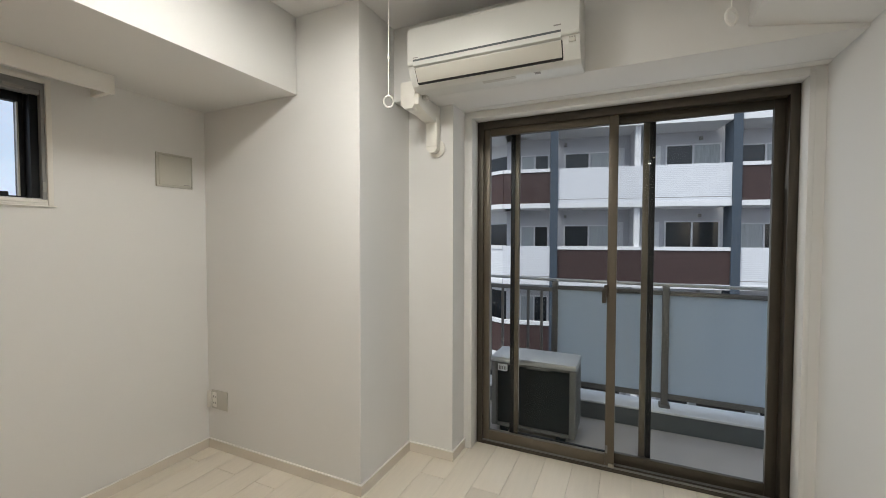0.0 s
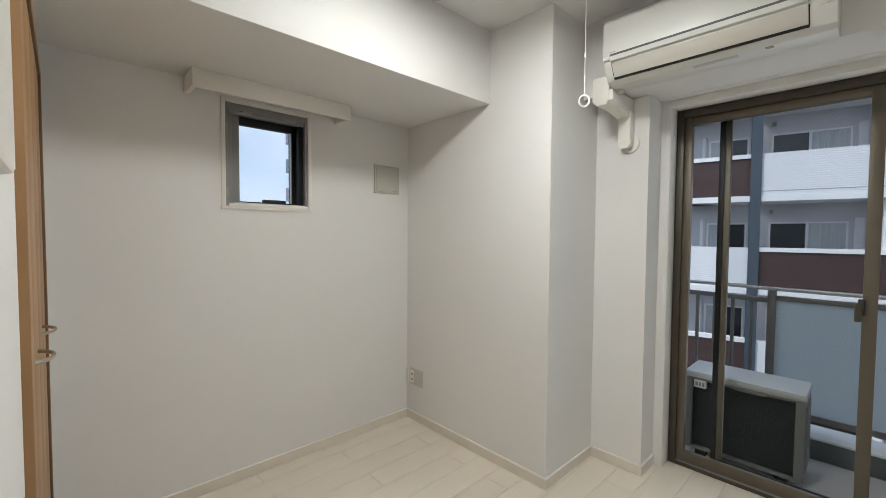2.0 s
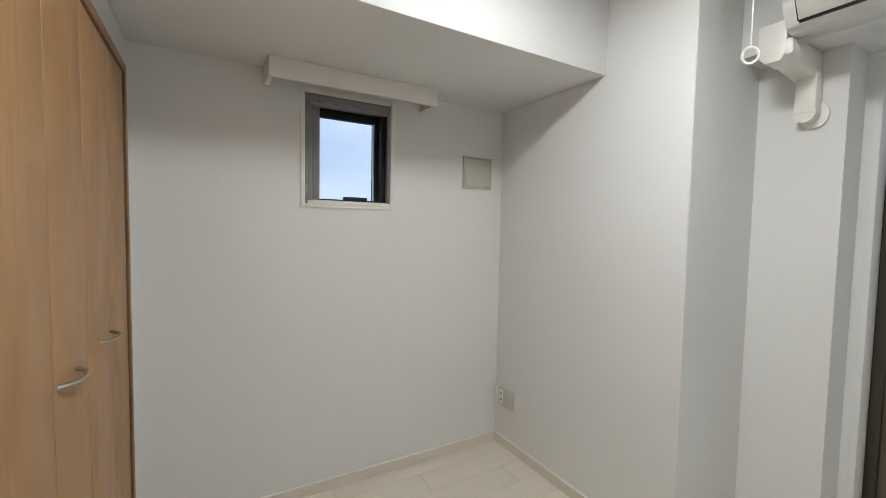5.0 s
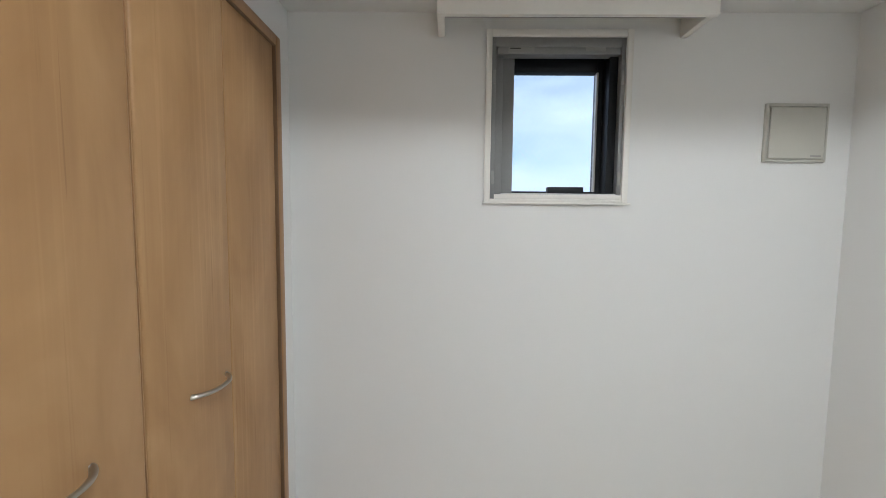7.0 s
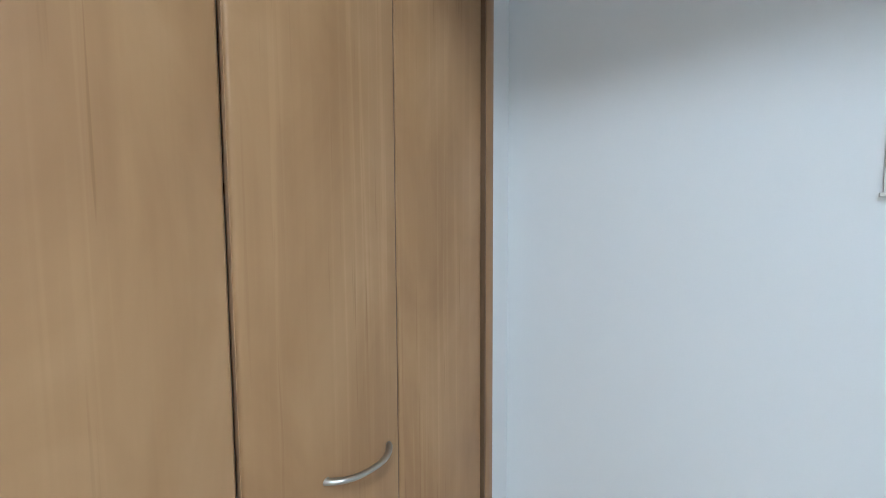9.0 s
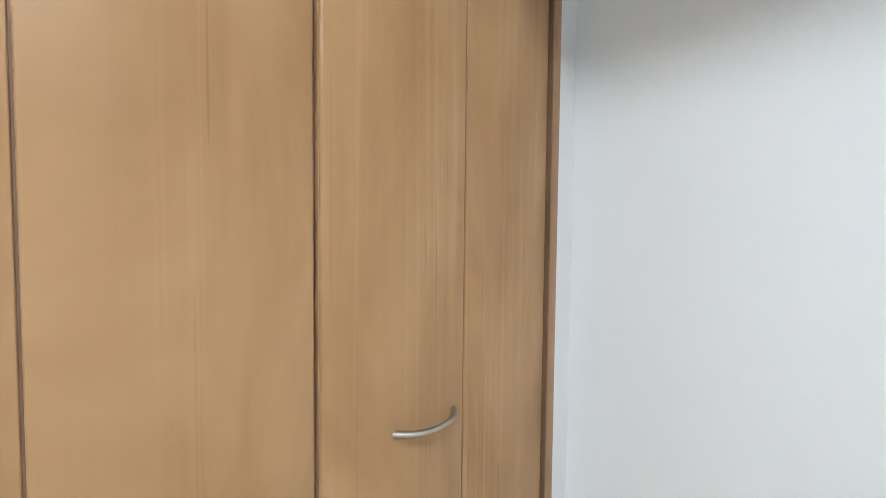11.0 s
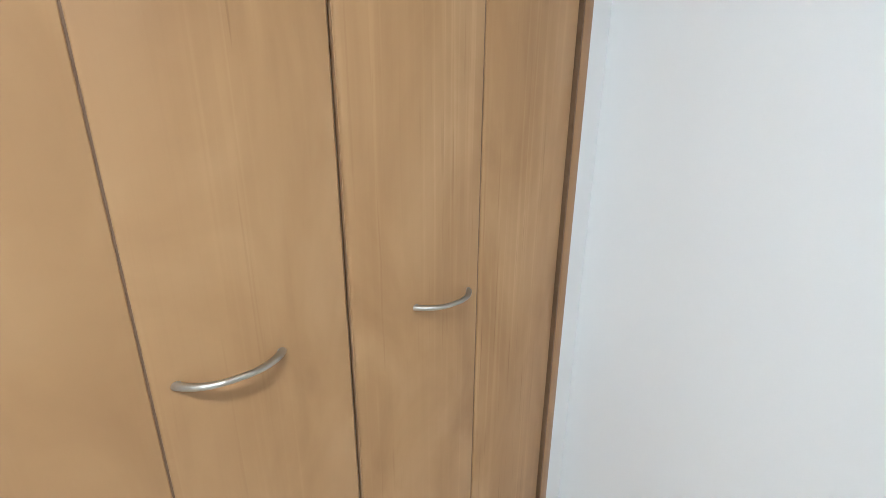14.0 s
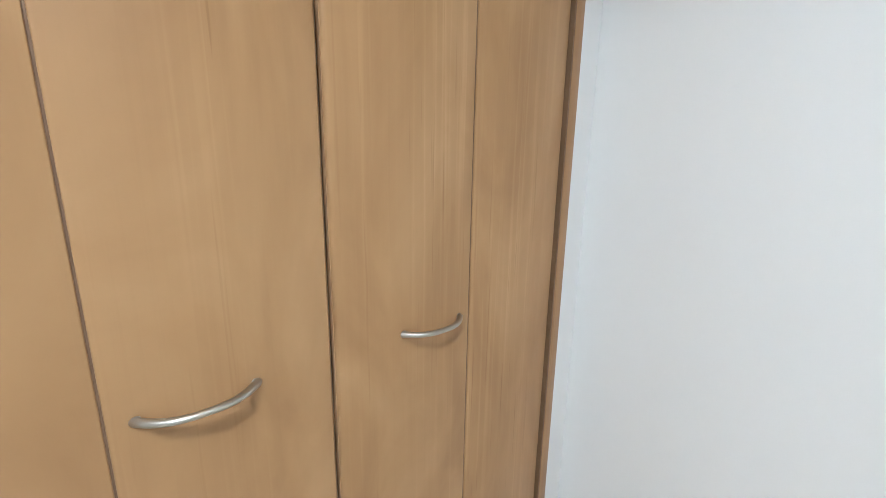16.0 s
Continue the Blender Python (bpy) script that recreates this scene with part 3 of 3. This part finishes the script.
for k in range(3):
    part("indicator_mark", block(AW - 0.043 + k * 0.009, AW - 0.038 + k * 0.009, -0.1958, -0.1945, 0.088, 0.092), M_GREY, ac)
part("underside_label", block(0.36, 0.52, -0.112, -0.085, -0.0015, 0.001), M_OUTLET, ac, "faded grey label")
part("underside_label", block(0.61, 0.635, -0.115, -0.095, -0.0020, 0.001), M_GREY, ac)
part("badge", block(0.035, 0.062, -0.2125, -0.205, 0.128, 0.131), M_GREY, ac, "tiny grey lettering bar")
part("badge", block(AW - 0.105, AW - 0.075, -0.2125, -0.205, 0.140, 0.145), M_GREY, ac, "tiny grey lettering bar")
part("left_clip", block(0.004, 0.03, -0.06, -0.02, -0.016, 0.003, bevel=0.003), M_ACSHADE, ac)

duct = thing("pipe_duct", "white plastic duct cover for the air conditioner pipes", "duct", (-0.99, YP, 1.96))
dm = Matrix.Translation((0.99, -YP, -1.96))
for nm, bm in (("elbow_cover", extruded([(-1.040, 2.020), (-1.015, 1.992), (-0.965, 1.992), (-0.950, 2.02), (-0.950, 2.135), (-1.040, 2.135)], "y", 2.115, 2.213, 0.006)),
               ("joint_cover", extruded([(2.118, 2.066), (2.118, 2.010), (2.20, 1.985), (2.384, 1.960), (2.384, 2.066)], "x", -1.005, -0.930, 0.006)),
               ("straight_cover", block(-0.995, -0.925, YP - 0.060, YP, 1.832, 2.000, bevel=0.010)),
               ("end_bend", disc(bmesh.new(), -0.960, YP - 0.028, 1.834, 0.0349, 0.056, "y")),
               ("wall_cap", disc(bmesh.new(), -0.950, YP - 0.006, 1.830, 0.052, 0.012, "y"))):
    bmesh.ops.transform(bm, matrix=dm, verts=bm.verts)
    part(nm, bm, M_PLASTIC, duct)


# pull cords for the ceiling laundry pole
def pull_cord(x, y, z_ring, z_knot):
    c = thing("pull_cord", "white pull cord with a plastic ring hanging from the ceiling", "pull cord", (x, y, CEIL), "pull cords")
    part("cord", tube([(0, 0, 0), (0, 0, z_ring + 0.024 - CEIL)], 0.0022, 8), M_CORD, c)
    part("adjuster", tube([(0, 0, z_knot - 0.010 - CEIL), (0, 0, z_knot + 0.012 - CEIL)], [0.0055, 0.0042], 8), M_CORD, c)
    bm = bmesh.new()
    R, r = 0.0225, 0.0042
    rings = []
    for i in range(28):
        a = 2 * math.pi * i / 28
        rings.append([bm.verts.new(((R + r * math.cos(b)) * math.cos(a) * 0.8 - 0.6 * r * math.sin(b), (R + r * math.cos(b)) * math.cos(a) * 0.6 + 0.8 * r * math.sin(b), (R + r * math.cos(b)) * 1.15 * math.sin(a) + z_ring - CEIL))
                      for b in [2 * math.pi * k / 8 for k in range(8)]])
    for i in range(28):
        p, q = rings[i], rings[(i + 1) % 28]
        for k in range(8):
            bm.faces.new((p[k], q[k], q[(k + 1) % 8], p[(k + 1) % 8]))
    bmesh.ops.recalc_face_normals(bm, faces=bm.faces)
    part("ring", bm, M_CORD, c)
    return c


pull_cord(-0.950, 1.862, 1.948, 2.155)
pull_cord(0.372, 1.862, 2.042, 2.29)

# ---- intercom and tag on the closet wall ----
ic = thing("intercom", "beige wall intercom handset box beside the closet", "intercom", (-0.40, YC, 1.46))
# beige body, taken darker than the cover to hold the end face's shade
part("back_body", block(-0.09, 0.09, 0, 0.014, -0.083, 0.15, bevel=0.003), M_BEIGE, ic)
part("front_cover", block(-0.088, 0.086, 0.0155, 0.031, -0.085, 0.15, bevel=0.005), M_PLASTIC, ic)
part("button", block(0.086, 0.0885, 0.020, 0.025, 0.085, 0.115, bevel=0.001), M_GREY, ic)
for k in range(2):
    part("speaker_slot", block(0.03, 0.07, 0.018 + 0.005 * k, 0.0205 + 0.005 * k, -0.0862, -0.084), M_BLACK, ic)
tag = thing("key_tag", "white square card tag hanging on a cord from the intercom", "tag", (-0.293, YC, 1.280))
part("cord", tube([(0.02, 0.006, 0.120), (0.018, 0.007, 0.06), (0.015, 0.008, 0.0)], 0.0007, 6), M_CORD, tag)
part("clip", block(0.009, 0.021, 0.002, 0.010, -0.022, 0.004, bevel=0.002), M_BEIGE, tag, "beige plastic clip")
cm = Matrix.Translation((0.014, 0.012, -0.046)) @ pose(0, 0, 0, 0, -30, -25)
part("card", box(bmesh.new(), -0.010, 0.010, -0.0006, 0.0006, -0.019, 0.019, 0, cm), M_PAPER, tag)
star = extruded([((0.0050 if k % 2 else 0.0038) * math.cos(math.pi * k / 12), (0.0050 if k % 2 else 0.0038) * math.sin(math.pi * k / 12)) for k in range(24)], "y", 0.0009, 0.0014)
bmesh.ops.transform(star, matrix=cm, verts=star.verts)
part("print", star, M_INK, tag, "dark round print")

# ---- ceiling lights (above and behind the view) ----
cl = thing("ceiling_light", "round white lit ceiling light with a diffuser", "ceiling light", (-0.82, 1.07, CEIL))
part("base", disc(bmesh.new(), 0, 0, -0.012, 0.20, 0.024), M_PLASTIC, cl)
part("diffuser", disc(bmesh.new(), 0, 0, -0.031, 0.185, 0.014), M_LAMP, cl)
# unseen ring added to stop the diffuser's sideways glow on the beams
rim_shield = bmesh.new()
loops = [[rim_shield.verts.new((q * math.cos(2 * math.pi * k / 40), q * math.sin(2 * math.pi * k / 40), z)) for k in range(40)] for q, z in ((0.187, -0.024), (0.200, -0.024), (0.200, -0.042), (0.187, -0.042))]
for i in range(4):
    for k in range(40):
        rim_shield.faces.new((loops[i][k], loops[(i + 1) % 4][k], loops[(i + 1) % 4][(k + 1) % 40], loops[i][(k + 1) % 40]))
bmesh.ops.recalc_face_normals(rim_shield, faces=rim_shield.faces)
part("rim_shield", rim_shield, M_PLASTIC, cl)
hl = thing("downlight", "small round lit ceiling downlight in the hall", "downlight", (0.35, -1.4, CEIL))
part("trim", disc(bmesh.new(), 0, 0, -0.006, 0.07, 0.012), M_PLASTIC, hl)
part("diffuser", disc(bmesh.new(), 0, 0, -0.020, 0.038, 0.016), glow_material("lit_downlight", (1.0, 0.88, 0.7), 12.0), hl)

# ---- sliding balcony door ----
sd = thing("balcony_door", "bronze aluminium sliding glass balcony door, shut", "sliding door", (0, YS, 0), kind="structure")
part("lining", blocks([
    (SX0, -0.800, -0.160, -0.062, 0, SZ1), (0.790, SX1, -0.160, -0.062, 0, SZ1), (-0.800, 0.790, -0.160, -0.062, 2.034, BEAM), (SX0, -0.800, -0.160, -0.062, SZ1, BEAM), (0.790, SX1, -0.160, -0.062, SZ1, BEAM)], 0.001), M_WALL, sd, "white papered lining")
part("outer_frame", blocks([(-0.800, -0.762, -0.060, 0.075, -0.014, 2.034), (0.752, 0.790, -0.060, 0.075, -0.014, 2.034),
                            (-0.762, 0.752, -0.060, 0.075, 1.988, 2.034), (-0.762, 0.752, -0.060, 0.075, -0.014, 0.014)], 0.0015), M_BRONZESHADED, sd)
part("threshold_track", blocks([(-0.762, 0.752, -0.048, -0.044, 0.014, 0.024), (-0.762, 0.752, -0.006, -0.002, 0.014, 0.024), (-0.762, 0.752, 0.050, 0.054, 0.014, 0.024)]), M_GREYALU, sd)


def sash_of(x0, x1, ya, yb, z0, z1, stile_l, stile_r, low, top, mat, glass, label, name):
    s = part(name, blocks([(x0, x0 + stile_l, ya, yb, z0, z1), (x1 - stile_r, x1, ya, yb, z0, z1),
                           (x0 + stile_l, x1 - stile_r, ya + 0.003, yb - 0.003, z0, z0 + low), (x0 + stile_l, x1 - stile_r, ya + 0.003, yb - 0.003, z1 - top, z1)], 0.002), mat, sd, label)
    g = part("pane", block(x0 + stile_l - 0.006, x1 - stile_r + 0.006, (ya + yb) / 2 - 0.002, (ya + yb) / 2 + 0.002, z0 + low - 0.006, z1 - top + 0.006), glass, s)
    g.visible_shadow = False
    return s


# inner sash coloured as lit, frame and outer sash as shaded
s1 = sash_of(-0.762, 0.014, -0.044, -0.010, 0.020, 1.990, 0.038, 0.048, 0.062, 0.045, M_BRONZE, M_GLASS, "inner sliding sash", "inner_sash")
s2 = sash_of(-0.018, 0.752, -0.004, 0.028, 0.020, 1.990, 0.030, 0.045, 0.062, 0.045, M_BRONZESHADED, M_GLASS, "outer sliding sash", "outer_sash")
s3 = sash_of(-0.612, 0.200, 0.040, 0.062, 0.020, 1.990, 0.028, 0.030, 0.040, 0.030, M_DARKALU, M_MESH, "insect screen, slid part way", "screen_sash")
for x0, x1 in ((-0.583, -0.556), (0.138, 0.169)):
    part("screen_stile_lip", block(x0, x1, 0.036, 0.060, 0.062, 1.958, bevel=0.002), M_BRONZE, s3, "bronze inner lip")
part("crescent_lock", blocks([(-0.048, -0.026, -0.066, -0.044, 0.98, 1.05), (-0.058, -0.034, -0.078, -0.064, 0.95, 1.03)], 0.004), M_BRONZESHADED, s1, "dark crescent lock")
part("stile_guard", block(-0.030, -0.020, -0.060, -0.044, 0.10, 0.14, bevel=0.002), M_GREYALU, s1)
part("stile_foot", block(-0.016, 0.016, -0.058, -0.044, 0.022, 0.040, bevel=0.003), M_NICKEL, s1)

# ---- balcony ----
setting("balcony_floor", block(-2.44, 3.2, 2.90, 3.72, -0.25, -0.055), M_CONCRETE, "grey-beige balcony floor sheet", "balcony floor")
setting("balcony_kerb", blocks([(-2.44, 3.2, 3.45, 3.66, -0.055, 0.072)], 0.004), M_KERBDARK, "dark grey balcony kerb", "kerb")
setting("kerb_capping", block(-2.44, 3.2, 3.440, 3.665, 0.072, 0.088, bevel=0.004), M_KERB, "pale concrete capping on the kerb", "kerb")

rl = thing("balcony_railing", "grey bronze balcony railing with frosted glass panels and bars", "railing", (0, 3.55, 0.088))
RZ = 0.088
POSTS = (-0.462, 0.318, 1.098, 1.878)
for x in POSTS:
    part("post", block(x - 0.022, x + 0.022, -0.025, 0.025, 0, 0.882, bevel=0.003), M_RAIL, rl)
    part("post_foot", block(x - 0.036, x + 0.036, -0.040, 0.040, 0, 0.022, bevel=0.004), M_RAIL, rl)
part("handrail", block(-0.485, 3.0, -0.030, 0.030, 0.876, 0.896, bevel=0.006), M_HANDRAIL, rl, "satin handrail coloured pale for its top highlight")
for a, b in zip(POSTS, POSTS[1:]):
    part("top_bar", block(a + 0.022, b - 0.022, -0.018, 0.018, 0.812, 0.842, bevel=0.002), M_RAIL, rl)
    part("bottom_bar", block(a + 0.022, b - 0.022, -0.018, 0.018, 0.062, 0.098, bevel=0.002), M_RAIL, rl)
    part("glass_panel", block(a + 0.024, b - 0.024, -0.004, 0.004, 0.098, 0.812), M_FROST, rl, "frosted blue-grey glass panel")
    part("lower_gasket", block(a + 0.20, b - 0.30, -0.012, 0.012, 0.045, 0.062), M_BLACK, rl)
bar_m = Matrix.Translation((-0.462, 0, 0)) @ pose(0, 0, 0, 0, 0, -8)
for nm, bm in (("handrail", block(-2.4, -0.0, -0.026, 0.026, 0.876, 0.896, bevel=0.006)),
               ("top_bar", block(-2.4, -0.022, -0.018, 0.018, 0.790, 0.820, bevel=0.002)),
               ("bottom_bar", block(-2.4, -0.022, -0.018, 0.018, 0.062, 0.090, bevel=0.002))):
    bmesh.ops.transform(bm, matrix=bar_m, verts=bm.verts)
    part(nm, bm, M_HANDRAIL if nm == "handrail" else M_RAIL, rl)
bar = mesh_of("bar", block(-0.009, 0.009, -0.009, 0.009, 0.09, 0.79), M_RAIL)
for k in range(19):
    b = new("bar", bar)
    b.parent = rl
    b.matrix_basis = bar_m @ Matrix.Translation((-0.11 - 0.115 * k, 0, 0))

odu = thing("outdoor_unit", "grey outdoor air conditioner unit standing on the balcony", "outdoor unit", (-0.515, 3.125, -0.055))
part("casing", block(-0.29, 0.285, -0.115, 0.14, 0.035, 0.505, bevel=0.010), M_ODUSHADED, odu)
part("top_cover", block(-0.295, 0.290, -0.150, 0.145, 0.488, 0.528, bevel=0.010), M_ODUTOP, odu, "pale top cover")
part("back_frame", blocks([(-0.29, -0.252, -0.147, -0.115, 0.035, 0.488), (0.245, 0.285, -0.147, -0.115, 0.035, 0.488), (-0.252, 0.245, -0.147, -0.115, 0.035, 0.052), (-0.252, 0.245, -0.147, -0.115, 0.474, 0.488)], 0.004), M_ODUSHADED, odu)
part("coil", block(-0.252, 0.245, -0.1205, -0.1155, 0.052, 0.474), M_ODUDARK, odu, "dark teal shaded coil behind a fine grille")
for k in range(14):
    for j in range(5):
        y, z = -0.085 + 0.043 * j, 0.085 + k * 0.027
        part("side_louvre", block(0.284, 0.292, y - 0.015, y + 0.015, z, z + 0.013, bevel=0.002), M_ODUSHADED, odu)
part("label", block(-0.242, -0.178, -0.149, -0.121, 0.430, 0.478), M_KERB, odu, "white printed label")
for k in range(3):
    part("label_print", block(-0.233 + 0.018 * k, -0.222 + 0.018 * k, -0.1498, -0.1489, 0.440, 0.464), M_GREY, odu)
part("hand_grip", block(-0.04, 0.115, -0.152, -0.121, 0.466, 0.482, bevel=0.003), M_ODUSHADED, odu)
for x in (-0.20, 0.19):
    part("foot", block(x - 0.03, x + 0.03, -0.14, 0.13, 0, 0.036, bevel=0.004), M_ODUDARK, odu)

# ---- outside ----
setting("ground", block(-1500, 1500, -1500, 1500, -9.3, -9.0), M_GROUND, "grey asphalt street and ground far below", "ground")
setting("own_facade", blocks([(1.0, 9, 2.6, 2.9, -9, 3.0), (-2.44, 1.0, 2.6, 2.9, -9, -0.25), (-2.44, 1.0, 2.62, 2.9, 2.6, 3.0)]), M_TRIMW, "pale outer facade of the building", "facade")

apt = thing("apartment_building", "apartment block with white tile and dark brown balconies opposite", "building", (0, 15.3, 0))
apt.rotation_euler = (0, 0, radians(11))
ST = 2.71
UA, UB = -2.445, 3.14
D = 1.35
part("recess_wall", block(-4.2, 12, D, D + 0.3, -9, 11), M_RECESS, apt, "grey recessed wall")
for u in (UA, UB, UB + 5.585):
    part("pillar", block(u - 0.13, u + 0.13, -0.10, 0.55, -9, 11), M_NAVY, apt, "slate blue pillar")
for u in (0.275, 6.2):
    part("white_post", block(u - 0.085, u + 0.085, 0.10, 0.28, -9, 11), M_TRIMW, apt)
    part("partition", block(u - 0.02, u + 0.02, 0.28, D, -9, 11), M_RECESS, apt)


def facade_window(u0, u1, zb, zt, first, bare=False):
    w = part("window", blocks([(u0, u0 + 0.05, D - 0.05, D, zb, zt), (u1 - 0.05, u1, D - 0.05, D, zb, zt), (u0 + 0.05, u1 - 0.05, D - 0.05, D, zt - 0.05, zt),
                               (u0 + 0.05, u1 - 0.05, D - 0.05, D, zb, zb + 0.05), ((u0 + u1) / 2 - 0.03, (u0 + u1) / 2 + 0.03, D - 0.06, D, zb + 0.05, zt - 0.05)]), M_TRIMW, apt)
    mid = (u0 + u1) / 2
    part("pane", block(u0 + 0.05, mid - 0.03, D - 0.03, D - 0.005, zb + 0.05, zt - 0.05), M_WINDARK if first else M_CURTAIN, w)
    part("pane", block(mid + 0.03, u1 - 0.05, D - 0.03, D - 0.005, zb + 0.05, zt - 0.05), M_CURTAIN if first and not bare else M_WINDARK, w)


for lv in range(-3, 3):
    z = 2.31 + ST * lv           # underside of the storey's slab
    odd = lv % 2
    spans = ((UA + 0.13, UB - 0.13, odd == 0), (UB + 0.13, UB + 5.45, odd == 1), (-4.2, UA - 0.13, odd == 1))
    for u0, u1, white in spans:
        part("slab_band", block(u0, u1, -0.06, D, z, z + 0.17), M_TRIMW, apt, "white slab edge band")
        if white:
            part("balcony_front", block(u0, u1, -0.04, 0.10, z + 0.17, z + 1.37), M_TILE, apt, "white tiled balcony front")
            part("drip_groove", block(u0, u1, -0.043, -0.039, z + 0.285, z + 0.305), M_GREY, apt)
        else:
            part("balcony_front", block(u0, u1, -0.02, 0.10, z + 0.17, z + 1.26), M_BROWN, apt, "dark brown ribbed balcony front")
            for k in range(13):
                part("rib", block(u0, u1, -0.025, -0.02, z + 0.20 + k * 0.08, z + 0.235 + k * 0.08), M_BROWN, apt)
            part("coping", block(u0, u1, -0.06, 0.14, z + 1.26, z + 1.38), M_TRIMW, apt, "white coping")
    zf = z + 0.2
    facade_window(-2.05, -0.25, zf, zf + 1.95, True)
    facade_window(1.43, 3.20, zf, zf + 2.08, True, lv == -1)
    facade_window(3.75, 5.3, zf, zf + 2.0, lv % 2 == 0)
    facade_window(-3.67, -2.60, zf, zf + 1.93, False)
    for u in (-0.04, 1.16):
        lo = part("louvre_panel", block(u - 0.10, u + 0.10, D - 0.08, D, zf + 0.3, zf + 2.05), M_TRIMW, apt, "white louvred panel")
    part("vent_cap", block(-2.05, -1.95, D - 0.1, D, zf + 2.2, zf + 2.32), M_GREY, apt)
    part("vent_cap", block(2.5, 2.6, D - 0.1, D, zf + 2.2, zf + 2.32), M_GREY, apt)
    # wing that turns away
    wing = Matrix.Translation((-4.2, 0, 0)) @ pose(0, 0, 0, 0, 0, -38)
    part("slab_band", box(bmesh.new(), -6, 0, -0.06, D, z, z + 0.17, 0, wing), M_TRIMW, apt, "white slab edge band")
    part("balcony_front", box(bmesh.new(), -6, 0, -0.02, 0.10, z + 0.17, z + 1.26, 0, wing), M_BROWN if odd == 0 else M_TILE, apt)
    part("coping", box(bmesh.new(), -6, 0, -0.06, 0.14, z + 1.26, z + 1.38, 0, wing), M_TRIMW, apt, "white coping")
    part("louvre_panel", box(bmesh.new(), -0.75, -0.45, D - 0.08, D, zf + 0.3, zf + 2.05, 0, wing), M_TRIMW, apt)
    part("pane", box(bmesh.new(), -2.4, -1.0, D - 0.05, D - 0.01, zf, zf + 2.0, 0, wing), M_WINDARK, apt)
part("wing_wall", box(bmesh.new(), -6, -1.08, D, D + 0.3, -9, 11, 0, Matrix.Translation((-4.2, 0, 0)) @ pose(0, 0, 0, 0, 0, -38)), M_TRIMW, apt)
part("roof", block(-4.2, 12, -0.3, 8, 11, 11.3), M_TRIMW, apt)

tower = thing("distant_tower", "distant pale apartment tower with blue balconies", "building", (-42.7, 18.6, -9))
tower.rotation_euler = (0, 0, radians(67))
part("wall", block(0, 14, 0, 12, 0, 22.5), M_FAR, tower)
for k in range(7):
    part("balcony", block(-1.0, 14, -1.2, 0, 1.6 + 3.0 * k, 2.9 + 3.0 * k), M_FARBLUE if k % 2 else M_FAR, tower)

# ---- floor ----
floor = setting("floor", blocks([(XW, XE, -0.55, 2.66, -0.1, -0.004), (-0.22, XE, -2.8, -0.55, -0.1, -0.004)]), M_GROOVE, "pale washed-oak plank floor", "floor")
PL, LEN = 0.1530, 0.91
gap = 0.0016
shared = {}
x = -0.050
cols = []
while x > XW:
    x -= PL
while x < XE:
    cols.append(x)
    x += PL
for i, x in enumerate(cols):
    a, b = max(x, XW) + gap / 2, min(x + PL, XE) - gap / 2
    if b - a < 0.01:
        continue
    low = -2.8 if b > -0.15 else -0.55
    y = -2.8 + (0.455 if i % 2 else 0.0) - LEN
    while y < 2.66:
        ya, yb = max(y, low) + gap / 2, min(y + LEN, 2.66) - gap / 2
        y += LEN
        if yb - ya < 0.02:
            continue
        key = (round(b - a, 4), round(yb - ya, 4))
        if key not in shared:
            shared[key] = mesh_of("plank", block(0, b - a, 0, yb - ya, -0.004, 0.0, bevel=0.0008), M_PLANK)
        p = new("plank", shared[key])
        p.parent = floor
        p.location = (a, ya, 0)
